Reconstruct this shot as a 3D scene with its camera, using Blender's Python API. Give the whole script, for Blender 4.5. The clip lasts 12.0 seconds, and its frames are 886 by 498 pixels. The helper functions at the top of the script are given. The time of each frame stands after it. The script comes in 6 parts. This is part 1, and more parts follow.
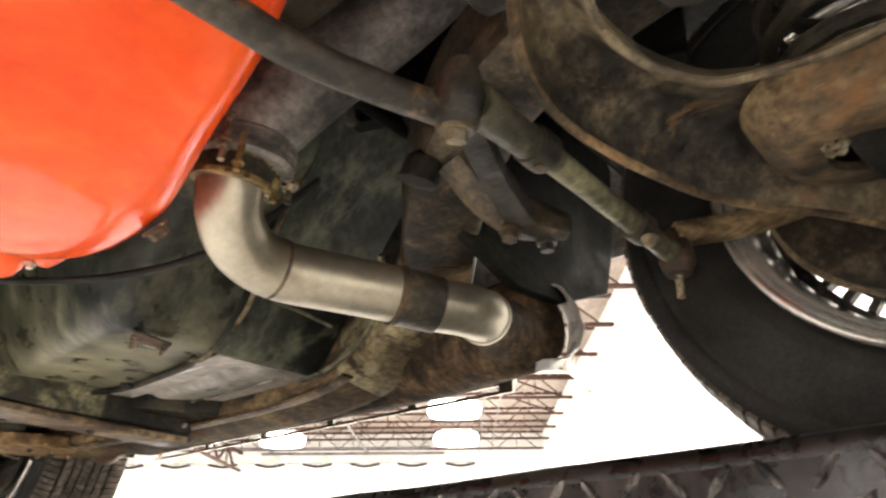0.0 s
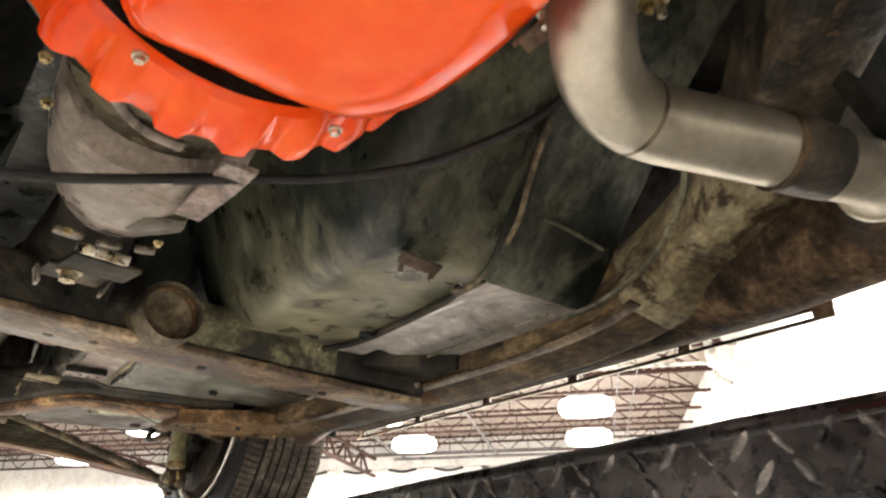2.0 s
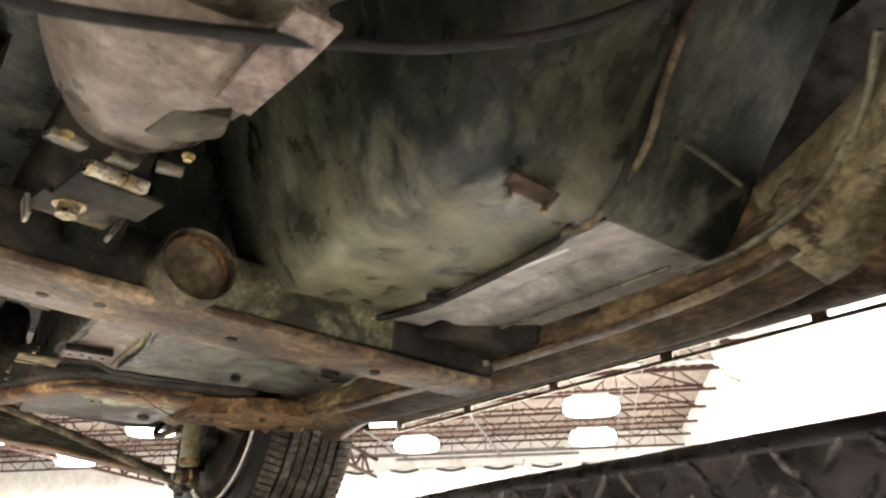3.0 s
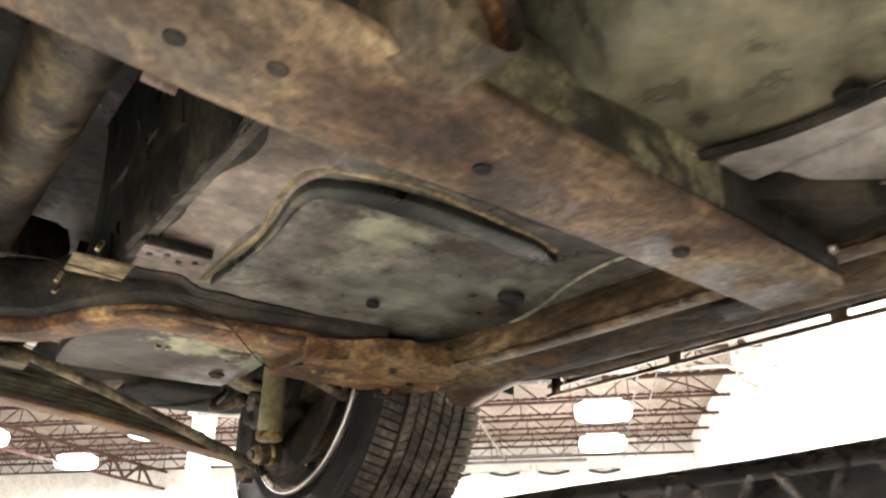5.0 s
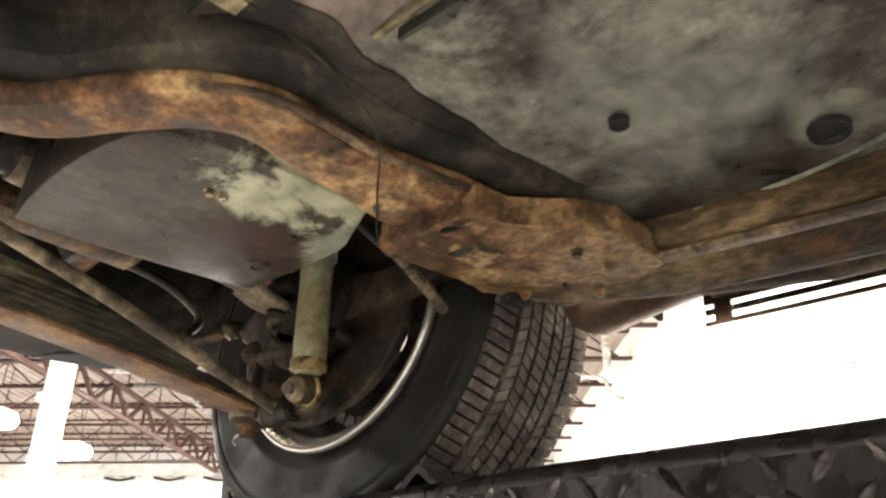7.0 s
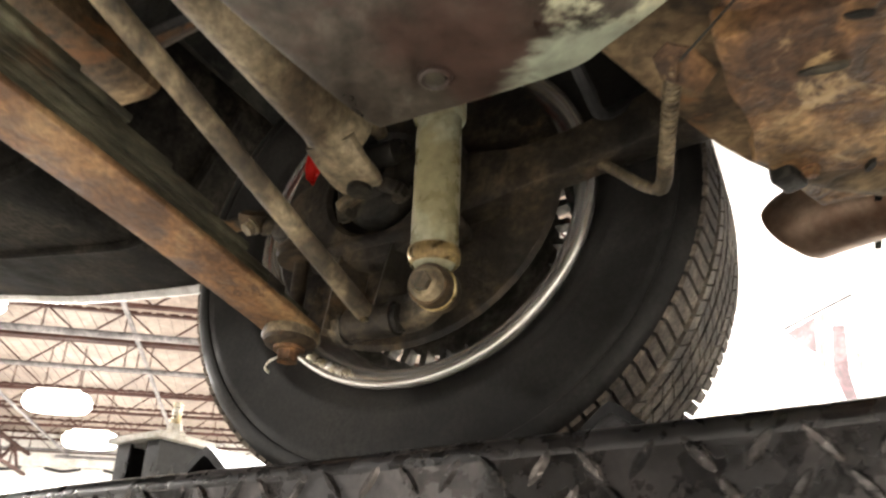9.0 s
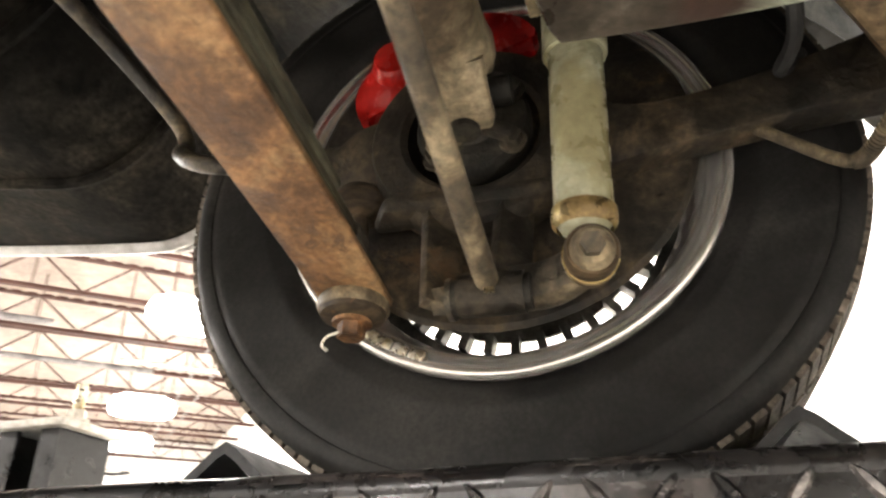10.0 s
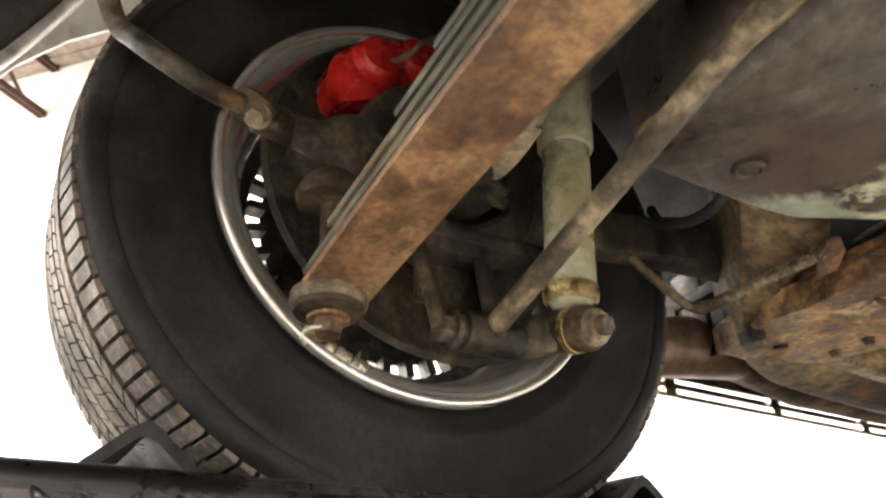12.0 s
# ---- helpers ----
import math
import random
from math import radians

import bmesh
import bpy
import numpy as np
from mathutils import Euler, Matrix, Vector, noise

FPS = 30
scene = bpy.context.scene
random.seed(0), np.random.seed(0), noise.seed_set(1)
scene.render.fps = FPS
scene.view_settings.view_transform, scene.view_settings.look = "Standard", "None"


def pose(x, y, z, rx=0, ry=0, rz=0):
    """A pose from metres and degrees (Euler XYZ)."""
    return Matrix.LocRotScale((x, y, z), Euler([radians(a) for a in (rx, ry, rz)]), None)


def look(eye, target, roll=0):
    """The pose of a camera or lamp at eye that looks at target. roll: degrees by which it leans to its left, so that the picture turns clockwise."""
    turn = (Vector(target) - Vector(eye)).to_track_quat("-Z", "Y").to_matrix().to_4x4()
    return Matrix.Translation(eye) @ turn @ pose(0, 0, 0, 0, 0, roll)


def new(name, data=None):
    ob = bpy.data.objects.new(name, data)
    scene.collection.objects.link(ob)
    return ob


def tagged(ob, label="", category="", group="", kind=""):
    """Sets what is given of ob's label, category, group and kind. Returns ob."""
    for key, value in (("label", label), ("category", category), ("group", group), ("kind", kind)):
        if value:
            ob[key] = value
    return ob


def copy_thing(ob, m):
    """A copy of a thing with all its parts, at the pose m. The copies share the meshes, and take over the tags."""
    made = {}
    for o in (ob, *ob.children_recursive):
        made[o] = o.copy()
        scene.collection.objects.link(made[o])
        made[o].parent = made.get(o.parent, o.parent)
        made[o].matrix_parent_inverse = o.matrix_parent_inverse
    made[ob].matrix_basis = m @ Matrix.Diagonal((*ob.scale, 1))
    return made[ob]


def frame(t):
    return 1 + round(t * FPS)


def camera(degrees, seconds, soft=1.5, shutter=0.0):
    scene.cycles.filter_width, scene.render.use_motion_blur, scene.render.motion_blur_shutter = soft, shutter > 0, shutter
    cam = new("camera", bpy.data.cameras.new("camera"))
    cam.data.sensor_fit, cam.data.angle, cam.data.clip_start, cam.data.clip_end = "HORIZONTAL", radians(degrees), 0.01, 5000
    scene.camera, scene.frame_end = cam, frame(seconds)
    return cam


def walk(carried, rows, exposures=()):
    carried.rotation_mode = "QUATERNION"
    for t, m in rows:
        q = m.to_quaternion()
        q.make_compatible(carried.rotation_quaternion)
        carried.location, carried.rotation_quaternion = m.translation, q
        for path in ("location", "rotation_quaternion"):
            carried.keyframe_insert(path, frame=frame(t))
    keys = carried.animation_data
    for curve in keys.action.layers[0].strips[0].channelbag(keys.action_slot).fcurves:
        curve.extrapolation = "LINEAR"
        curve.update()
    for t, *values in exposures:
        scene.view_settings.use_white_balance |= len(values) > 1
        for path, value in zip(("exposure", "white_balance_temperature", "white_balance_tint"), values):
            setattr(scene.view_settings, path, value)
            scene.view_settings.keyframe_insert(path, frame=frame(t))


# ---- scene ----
# axes: x across to the car's left side, y from its front axle to the rear, z up from the hall floor
cam = camera(62.1, 12.0, soft=2.3, shutter=0.4)
PATH = [
    (0, (-0.104, 0.071, 1.550), (1.236, 1.302, 2.379), -0.17),
    (0.5, (-0.116, 0.097, 1.518), (1.110, 1.439, 2.350), -0.32),
    (1, (-0.126, 0.177, 1.490), (1.033, 1.578, 2.323), -0.33),
    (1.5, (-0.138, 0.297, 1.507), (0.988, 1.724, 2.340), -0.23),
    (2, (-0.120, 0.390, 1.512), (0.996, 1.821, 2.350), -0.24),
    (2.5, (-0.079, 0.503, 1.523), (1.034, 1.936, 2.365), -0.30),
    (2.7, (-0.070, 0.552, 1.531), (1.048, 1.981, 2.369), -0.43),
    (4.3, (-0.073, 0.940, 1.541), (1.031, 2.370, 2.397), -0.20),
    (4.5, (-0.065, 0.987, 1.538), (1.040, 2.416, 2.396), -0.05),
    (5, (-0.034, 1.138, 1.547), (1.079, 2.562, 2.403), 0.01),
    (5.5, (-0.033, 1.283, 1.549), (1.087, 2.698, 2.409), 0.05),
    (6, (-0.051, 1.444, 1.545), (1.116, 2.818, 2.410), 0.14),
    (6.5, (-0.044, 1.558, 1.537), (1.218, 2.844, 2.404), 0.14),
    (6.7, (-0.029, 1.601, 1.534), (1.272, 2.846, 2.404), -0.02),
    (8.3, (-0.028, 1.965, 1.544), (1.492, 2.928, 2.416), 0.50),
    (8.5, (-0.022, 2.011, 1.536), (1.505, 2.950, 2.422), 0.65),
    (9, (0.023, 2.127, 1.525), (1.620, 2.943, 2.410), 0.40),
    (9.5, (0.074, 2.254, 1.544), (1.739, 2.923, 2.427), -0.02),
    (10, (0.072, 2.388, 1.557), (1.808, 2.843, 2.439), -0.24),
    (10.5, (0.068, 2.507, 1.568), (1.868, 2.496, 2.441), -0.60),
    (11, (0.068, 2.587, 1.558), (1.829, 2.209, 2.427), -0.50),
    (11.5, (0.069, 2.700, 1.558), (1.751, 2.055, 2.428), -0.11),
    (12, (0.101, 2.796, 1.572), (1.660, 1.899, 2.446), 0.16),
]
walk(cam, [(t, look(eye, target, roll)) for t, eye, target, roll in PATH],
     exposures=[(0, 0.26), (0.5, -0.07), (1.5, -0.07), (2.7, 0.02), (5.0, 0.02), (6.7, 0.04), (8.5, 0.20), (9.5, 0.50), (10.0, 0.72), (10.5, 0.50), (11.5, 0.48), (12, 0.42)])

# ---- world and lamps ----
HALL_H, LAMP_Z, LAMP_POWER, LAMP_COLOUR = 7.75, 6.2, 2450.0, (1.0, 0.945, 0.885)

world = bpy.data.worlds.new("world")
scene.world = world
world.use_nodes = True
wn = world.node_tree
sky = wn.nodes.new("ShaderNodeTexSky")
sky.sky_type, sky.sun_disc, sky.sun_elevation, sky.sun_rotation = "NISHITA", False, radians(40), radians(60)
wn.links.new(sky.outputs[0], wn.nodes["Background"].inputs[0])
wn.nodes["Background"].inputs[1].default_value = 0.1
scene.view_settings.exposure = 0.0

# ---- materials ----
def rgb(c):
    return (c[0], c[1], c[2], 1.0)


def mat(name, base, dark=None, light=None, rough=0.6, metal=0.0, grain=60.0, patch=6.0, bump=0.2, spots=None, spot_at=0.6, spot_scale=9.0, rough_var=0.15, coat=0.0, contrast=0.5, relief=0.003, flakes=0.0, spec=0.35, scuffs=None, scuff_at=0.62, scuff_scale=5.0, stretch=(1, 1, 1), zones=()):
    """A worn surface: a base colour mottled at three scales, stains of another colour, patches of colour that fade out
    round a place, uneven gloss and a fine relief.
    """
    m = bpy.data.materials.new(name)
    m.use_nodes = True
    t = m.node_tree
    n, l = t.nodes, t.links
    p = n["Principled BSDF"]
    co = n.new("ShaderNodeTexCoord")

    def cloud(scale, detail, roughness, shift, twist=0.0):
        where = n.new("ShaderNodeMapping")
        where.inputs["Location"].default_value = (shift, shift * 1.7, shift * 0.6)
        where.inputs["Scale"].default_value = stretch
        x = n.new("ShaderNodeTexNoise")
        x.inputs["Scale"].default_value, x.inputs["Detail"].default_value, x.inputs["Roughness"].default_value, x.inputs["Distortion"].default_value = scale, detail, roughness, twist
        l.new(co.outputs["Object"], where.inputs["Vector"])
        l.new(where.outputs["Vector"], x.inputs["Vector"])
        return x.outputs["Fac"]

    def ramp(fac, stops):
        r = n.new("ShaderNodeValToRGB")
        e = r.color_ramp.elements
        e[0].position, e[1].position = stops[0][0], stops[-1][0]
        e[0].color, e[1].color = rgb(stops[0][1]), rgb(stops[-1][1])
        for at, c in stops[1:-1]:
            e.new(at).color = rgb(c)
        l.new(fac, r.inputs["Fac"])
        return r.outputs["Color"]

    def blend(kind, amount, a, b):
        x = n.new("ShaderNodeMixRGB")
        x.blend_type = kind
        for value, slot in ((amount, "Fac"), (a, "Color1"), (b, "Color2")):
            if isinstance(value, float):
                x.inputs[slot].default_value = value
            elif isinstance(value, tuple):
                x.inputs[slot].default_value = rgb(value)
            else:
                l.new(value, x.inputs[slot])
        return x.outputs["Color"]

    dark = dark or tuple(c * 0.6 for c in base)
    light = light or tuple(min(1, c * 1.3) for c in base)
    big, mid, fine = cloud(patch, 7, 0.65, 0.0, 0.4), cloud(patch * 4.3, 6, 0.6, 5.1, 0.3), cloud(grain * 2.0, 4, 0.6, 9.7)
    col = ramp(big, [(0.41, dark), (0.5, base), (0.60, light)])
    col = blend("OVERLAY", contrast, col, ramp(mid, [(0.37, (0.10, 0.10, 0.10)), (0.63, (0.84, 0.84, 0.84))]))
    col = blend("OVERLAY", contrast * 0.8, col, ramp(fine, [(0.35, (0.14, 0.14, 0.14)), (0.65, (0.84, 0.84, 0.84))]))
    if spots:
        mask = ramp(cloud(spot_scale, 9, 0.72, 13.3, 0.5), [(spot_at - 0.035, (0, 0, 0)), (spot_at + 0.045, (1, 1, 1))])
        col = blend("MIX", mask, col, tuple(spots))
    if scuffs:
        mask = ramp(cloud(scuff_scale, 10, 0.72, 21.9, 0.2), [(scuff_at - 0.05, (0, 0, 0)), (scuff_at + 0.06, (0.85, 0.85, 0.85))])
        col = blend("MIX", mask, col, tuple(scuffs))
    for centre, reach, colour, full, gone in zones:
        where = n.new("ShaderNodeMapping")
        where.inputs["Location"].default_value = tuple(-c / r for c, r in zip(centre, reach))
        where.inputs["Scale"].default_value = tuple(1 / r for r in reach)
        far = n.new("ShaderNodeVectorMath")
        far.operation = "LENGTH"
        uneven = n.new("ShaderNodeMath")
        uneven.operation = "MULTIPLY_ADD"
        uneven.inputs[1].default_value = 2.6
        l.new(co.outputs["Object"], where.inputs["Vector"])
        l.new(where.outputs["Vector"], far.inputs[0])
        l.new(cloud(11.0, 9, 0.7, 31.7, 0.4), uneven.inputs[0])
        l.new(far.outputs["Value"], uneven.inputs[2])
        half = n.new("ShaderNodeMath")
        half.operation = "MULTIPLY"
        half.inputs[1].default_value = 0.42
        l.new(uneven.outputs["Value"], half.inputs[0])
        mask = ramp(half.outputs["Value"], [(full, (1, 1, 1)), (gone, (0, 0, 0))])
        tone = blend("OVERLAY", contrast, colour, ramp(mid, [(0.37, (0.14, 0.14, 0.14)), (0.63, (0.84, 0.84, 0.84))]))
        col = blend("MIX", mask, col, tone)
    l.new(col, p.inputs["Base Color"])
    p.inputs["Specular IOR Level"].default_value = spec
    mr = n.new("ShaderNodeMapRange")
    mr.inputs["To Min"].default_value, mr.inputs["To Max"].default_value = max(0.03, rough - rough_var), min(1, rough + rough_var)
    mr.inputs["From Min"].default_value, mr.inputs["From Max"].default_value = 0.35, 0.65
    l.new(mid, mr.inputs["Value"])
    l.new(mr.outputs["Result"], p.inputs["Roughness"])
    p.inputs["Metallic"].default_value = metal
    p.inputs["Coat Weight"].default_value = coat
    if bump:
        b = n.new("ShaderNodeBump")
        b.inputs["Strength"].default_value, b.inputs["Distance"].default_value = bump, relief * 0.5
        l.new(fine, b.inputs["Height"])
        b2 = n.new("ShaderNodeBump")
        b2.inputs["Strength"].default_value, b2.inputs["Distance"].default_value = min(1.0, bump * 1.4 + flakes), relief * 2
        l.new(mid, b2.inputs["Height"])
        l.new(b.outputs["Normal"], b2.inputs["Normal"])
        l.new(b2.outputs["Normal"], p.inputs["Normal"])
    return m


def glow(name, colour, strength):
    m = bpy.data.materials.new(name)
    m.use_nodes = True
    t = m.node_tree
    t.nodes.remove(t.nodes["Principled BSDF"])
    e = t.nodes.new("ShaderNodeEmission")
    e.inputs[0].default_value, e.inputs[1].default_value = rgb(colour), strength
    t.links.new(e.outputs[0], t.nodes["Material Output"].inputs[0])
    return m


ORANGE = mat("engine_paint", (0.88, 0.085, 0.008), (0.74, 0.056, 0.006), (0.93, 0.115, 0.014), rough=0.17, rough_var=0.08, grain=25, patch=5, bump=0.05, contrast=0.16, spec=0.28, spots=(0.34, 0.045, 0.015), spot_at=0.70, spot_scale=10)
RUST = mat("rusty_frame", (0.108, 0.074, 0.041), (0.042, 0.031, 0.020), (0.235, 0.170, 0.092), rough=0.62, grain=60, patch=6, bump=0.5, spots=(0.175, 0.084, 0.033), spot_at=0.60, spot_scale=8, contrast=0.7, flakes=0.25, spec=0.25, scuffs=(0.032, 0.027, 0.020), scuff_at=0.625, scuff_scale=7, stretch=(1, 0.5, 1))
DARKSTEEL = mat("dark_oily_steel", (0.056, 0.046, 0.032), (0.019, 0.016, 0.012), (0.14, 0.11, 0.066), rough=0.48, bump=0.45, patch=10, spots=(0.16, 0.095, 0.044), spot_at=0.62, spot_scale=14, contrast=0.65, spec=0.4)
# The pale zones paint the white wall's sheen on the flank beside the tunnel.
TUB = mat("undercoated_fibreglass", (0.032, 0.039, 0.029), (0.011, 0.0145, 0.0125), (0.095, 0.100, 0.064), rough=0.36, grain=40, patch=4.0, bump=0.4, spots=(0.011, 0.015, 0.014), spot_at=0.545, spot_scale=6, contrast=0.65, flakes=0.2, spec=0.5, scuffs=(0.23, 0.235, 0.150), scuff_at=0.625, scuff_scale=5, stretch=(1, 1, 0.45), zones=[((0.35, 1.27, 0.31), (0.17, 0.27, 0.16), (0.25, 0.235, 0.155), 0.60, 1.0), ((0.42, 1.06, 0.34), (0.07, 0.10, 0.08), (0.16, 0.15, 0.10), 0.60, 1.0)])
FLOORPAN = mat("grey_fibreglass_floor", (0.122, 0.113, 0.095), (0.050, 0.043, 0.033), (0.20, 0.195, 0.166), rough=0.42, grain=30, patch=4.0, bump=0.18, spots=(0.040, 0.033, 0.024), spot_at=0.58, spot_scale=5, contrast=0.65, spec=0.4, scuffs=(0.37, 0.385, 0.31), scuff_at=0.60, scuff_scale=4.5, zones=[((0.537, 1.757, 0.355), (0.060, 0.050, 0.05), (0.25, 0.26, 0.205), 0.74, 0.92), ((0.33, 1.715, 0.34), (0.070, 0.060, 0.05), (0.29, 0.295, 0.22), 0.76, 0.88), ((0.44, 1.83, 0.35), (0.15, 0.12, 0.06), (0.185, 0.195, 0.165), 0.65, 0.98)])
EXHAUST = mat("aluminised_pipe", (0.50, 0.465, 0.375), (0.42, 0.38, 0.29), (0.58, 0.55, 0.46), rough=0.36, metal=0.8, patch=4, bump=0.015, rough_var=0.05, contrast=0.14)
RUBBER = mat("tyre_rubber", (0.0165, 0.0158, 0.015), (0.010, 0.0095, 0.009), (0.028, 0.0265, 0.0245), rough=0.62, grain=120, patch=4, bump=0.10, contrast=0.45, spec=0.28, scuffs=(0.040, 0.037, 0.032), scuff_at=0.63, scuff_scale=5)
RIM = mat("wheel_steel", (0.84, 0.81, 0.77), (0.76, 0.73, 0.68), (0.88, 0.85, 0.81), rough=0.20, metal=0.75, patch=5, bump=0.0, rough_var=0.03, contrast=0.06, spec=0.6)
ALLOY = mat("cast_aluminium", (0.27, 0.242, 0.20), (0.10, 0.085, 0.058), (0.45, 0.42, 0.37), rough=0.34, metal=0.3, bump=0.14, patch=5, spots=(0.060, 0.050, 0.030), spot_at=0.60, spot_scale=7, contrast=0.45)
SHOCKPAINT = mat("grey_green_paint", (0.42, 0.415, 0.285), (0.29, 0.265, 0.15), (0.54, 0.55, 0.42), rough=0.32, bump=0.05, patch=7, spots=(0.17, 0.115, 0.05), spot_at=0.68, spot_scale=20, contrast=0.2, spec=0.5)
PLATE = mat("tread_plate", (0.024, 0.0215, 0.0215), (0.011, 0.010, 0.010), (0.050, 0.043, 0.040), rough=0.30, patch=7, bump=0.12, contrast=0.5, spec=0.5, scuffs=(0.16, 0.105, 0.068), scuff_at=0.68, scuff_scale=9)
WHITEWALL = mat("white_wall_paint", (0.80, 0.79, 0.76), (0.74, 0.73, 0.70), (0.84, 0.83, 0.80), rough=0.8, patch=0.6, grain=6, bump=0.05)
DECKING = mat("roof_decking", (0.26, 0.215, 0.185), (0.22, 0.18, 0.155), (0.30, 0.25, 0.215), rough=0.7, patch=0.8, grain=10, bump=0.0, contrast=0.25)
TRUSS = mat("red_oxide_steel", (0.052, 0.022, 0.0165), (0.042, 0.017, 0.012), (0.066, 0.030, 0.023), rough=0.7, patch=2, bump=0.0, contrast=0.2)
CONCRETE = mat("concrete_floor", (0.45, 0.43, 0.40), (0.38, 0.36, 0.33), (0.52, 0.50, 0.47), rough=0.6, patch=1.5, grain=30, bump=0.1)
DUCTPAINT = mat("grey_service_paint", (0.16, 0.15, 0.15), rough=0.6, patch=2, bump=0.0)
BODYWHITE = mat("white_body_paint", (0.72, 0.71, 0.69), rough=0.25, patch=3, grain=20, bump=0.0, coat=0.4)
PIPEPAINT = mat("pale_grey_paint", (0.62, 0.60, 0.55), rough=0.5, patch=2, bump=0.0)
BLACKPAINT = mat("black_paint", (0.02, 0.02, 0.021), rough=0.4, patch=6, bump=0.05)
REDPAINT = mat("red_caliper_paint", (0.36, 0.014, 0.011), (0.22, 0.01, 0.009), (0.45, 0.02, 0.017), rough=0.25, patch=8, bump=0.02, contrast=0.2, spots=(0.12, 0.04, 0.03), spot_at=0.70, spot_scale=14)
BRIGHTRUST = mat("bright_rusty_steel", (0.205, 0.104, 0.045), (0.080, 0.043, 0.023), (0.40, 0.265, 0.130), rough=0.52, grain=70, patch=9, bump=0.55, spots=(0.050, 0.038, 0.026), spot_at=0.60, spot_scale=12, contrast=0.68, flakes=0.35, spec=0.4)
LEAFSIDE = mat("weathered_spring_steel", (0.088, 0.084, 0.054), (0.036, 0.034, 0.023), (0.185, 0.18, 0.12), rough=0.62, grain=80, patch=12, bump=0.4, spots=(0.09, 0.052, 0.025), spot_at=0.62, stretch=(0.35, 1, 1))
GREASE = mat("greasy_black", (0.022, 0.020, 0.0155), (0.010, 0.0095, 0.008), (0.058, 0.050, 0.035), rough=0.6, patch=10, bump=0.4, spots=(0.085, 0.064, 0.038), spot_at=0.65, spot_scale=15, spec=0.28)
ZINC = mat("zinc_fastener", (0.55, 0.50, 0.38), (0.35, 0.28, 0.16), (0.65, 0.62, 0.55), rough=0.35, metal=0.9, patch=30, bump=0.1)
RUSTPIPE = mat("rusty_header_pipe", (0.185, 0.178, 0.168), (0.10, 0.095, 0.09), (0.26, 0.245, 0.225), rough=0.5, metal=0.4, patch=7, bump=0.2, spots=(0.20, 0.088, 0.036), spot_at=0.62, spot_scale=7)
HOSE = mat("brown_dusty_hose", (0.150, 0.118, 0.072), (0.060, 0.048, 0.032), (0.27, 0.22, 0.14), rough=0.6, patch=16, bump=0.3)
BATTBOX = mat("battery_box_fibreglass", (0.064, 0.054, 0.042), (0.035, 0.028, 0.021), (0.104, 0.095, 0.076), rough=0.42, grain=50, patch=5, bump=0.2, spots=(0.062, 0.038, 0.030), spot_at=0.58, spot_scale=6, contrast=0.45, scuffs=(0.18, 0.172, 0.14), scuff_at=0.66, scuff_scale=6, zones=[((0.372, 2.295, 0.335), (0.10, 0.085, 0.07), (0.060, 0.036, 0.028), 0.70, 0.94), ((0.338, 2.155, 0.335), (0.125, 0.098, 0.10), (0.46, 0.47, 0.33), 0.80, 0.90), ((0.432, 2.215, 0.337), (0.055, 0.085, 0.08), (0.30, 0.33, 0.25), 0.78, 0.92)])
CHROME = mat("polished_steel", (0.70, 0.68, 0.64), (0.5, 0.46, 0.40), (0.8, 0.78, 0.75), rough=0.15, metal=1.0, patch=10, bump=0.04, rough_var=0.07, spots=(0.22, 0.16, 0.10), spot_at=0.68)
BLACKRUBBER = mat("black_rubber", (0.018, 0.018, 0.018), rough=0.65, patch=12, bump=0.15)
TANFLAP = mat("tan_fibreglass", (0.30, 0.24, 0.14), (0.17, 0.14, 0.08), (0.38, 0.32, 0.20), rough=0.65, patch=14, bump=0.2)
PLATEBUMP = mat("rubbed_tread_bars", (0.085, 0.078, 0.076), (0.020, 0.019, 0.019), (0.22, 0.20, 0.19), rough=0.16, metal=0.6, patch=20, bump=0.05, spec=0.7)
TANRUST = mat("tan_flaking_steel", (0.128, 0.084, 0.050), (0.050, 0.031, 0.020), (0.31, 0.235, 0.140), rough=0.48, grain=60, patch=4.5, bump=0.45, spots=(0.038, 0.029, 0.021), spot_at=0.575, spot_scale=8, contrast=0.7, flakes=0.25, spec=0.4)
TOEDARK = mat("black_green_undercoat", (0.036, 0.042, 0.035), (0.014, 0.017, 0.015), (0.090, 0.098, 0.072), rough=0.45, grain=40, patch=5, bump=0.4, contrast=0.6, spec=0.35, scuffs=(0.22, 0.23, 0.16), scuff_at=0.575, scuff_scale=6, stretch=(1, 1, 0.45))
PALEPLATE = mat("pale_pink_plate", (0.25, 0.195, 0.17), (0.15, 0.105, 0.09), (0.34, 0.28, 0.25), rough=0.4, patch=14, bump=0.15)
FLANK = mat("pale_dirty_flank", (0.225, 0.215, 0.142), (0.078, 0.076, 0.052), (0.43, 0.42, 0.28), rough=0.36, grain=40, patch=5, bump=0.4, spots=(0.042, 0.044, 0.032), spot_at=0.575, spot_scale=7, contrast=0.6, spec=0.6)
HALFSHAFT = mat("tan_dusty_steel", (0.165, 0.130, 0.080), (0.070, 0.052, 0.032), (0.28, 0.23, 0.15), rough=0.6, grain=60, patch=8, bump=0.3, spots=(0.060, 0.042, 0.026), spot_at=0.58, spot_scale=9, contrast=0.5)
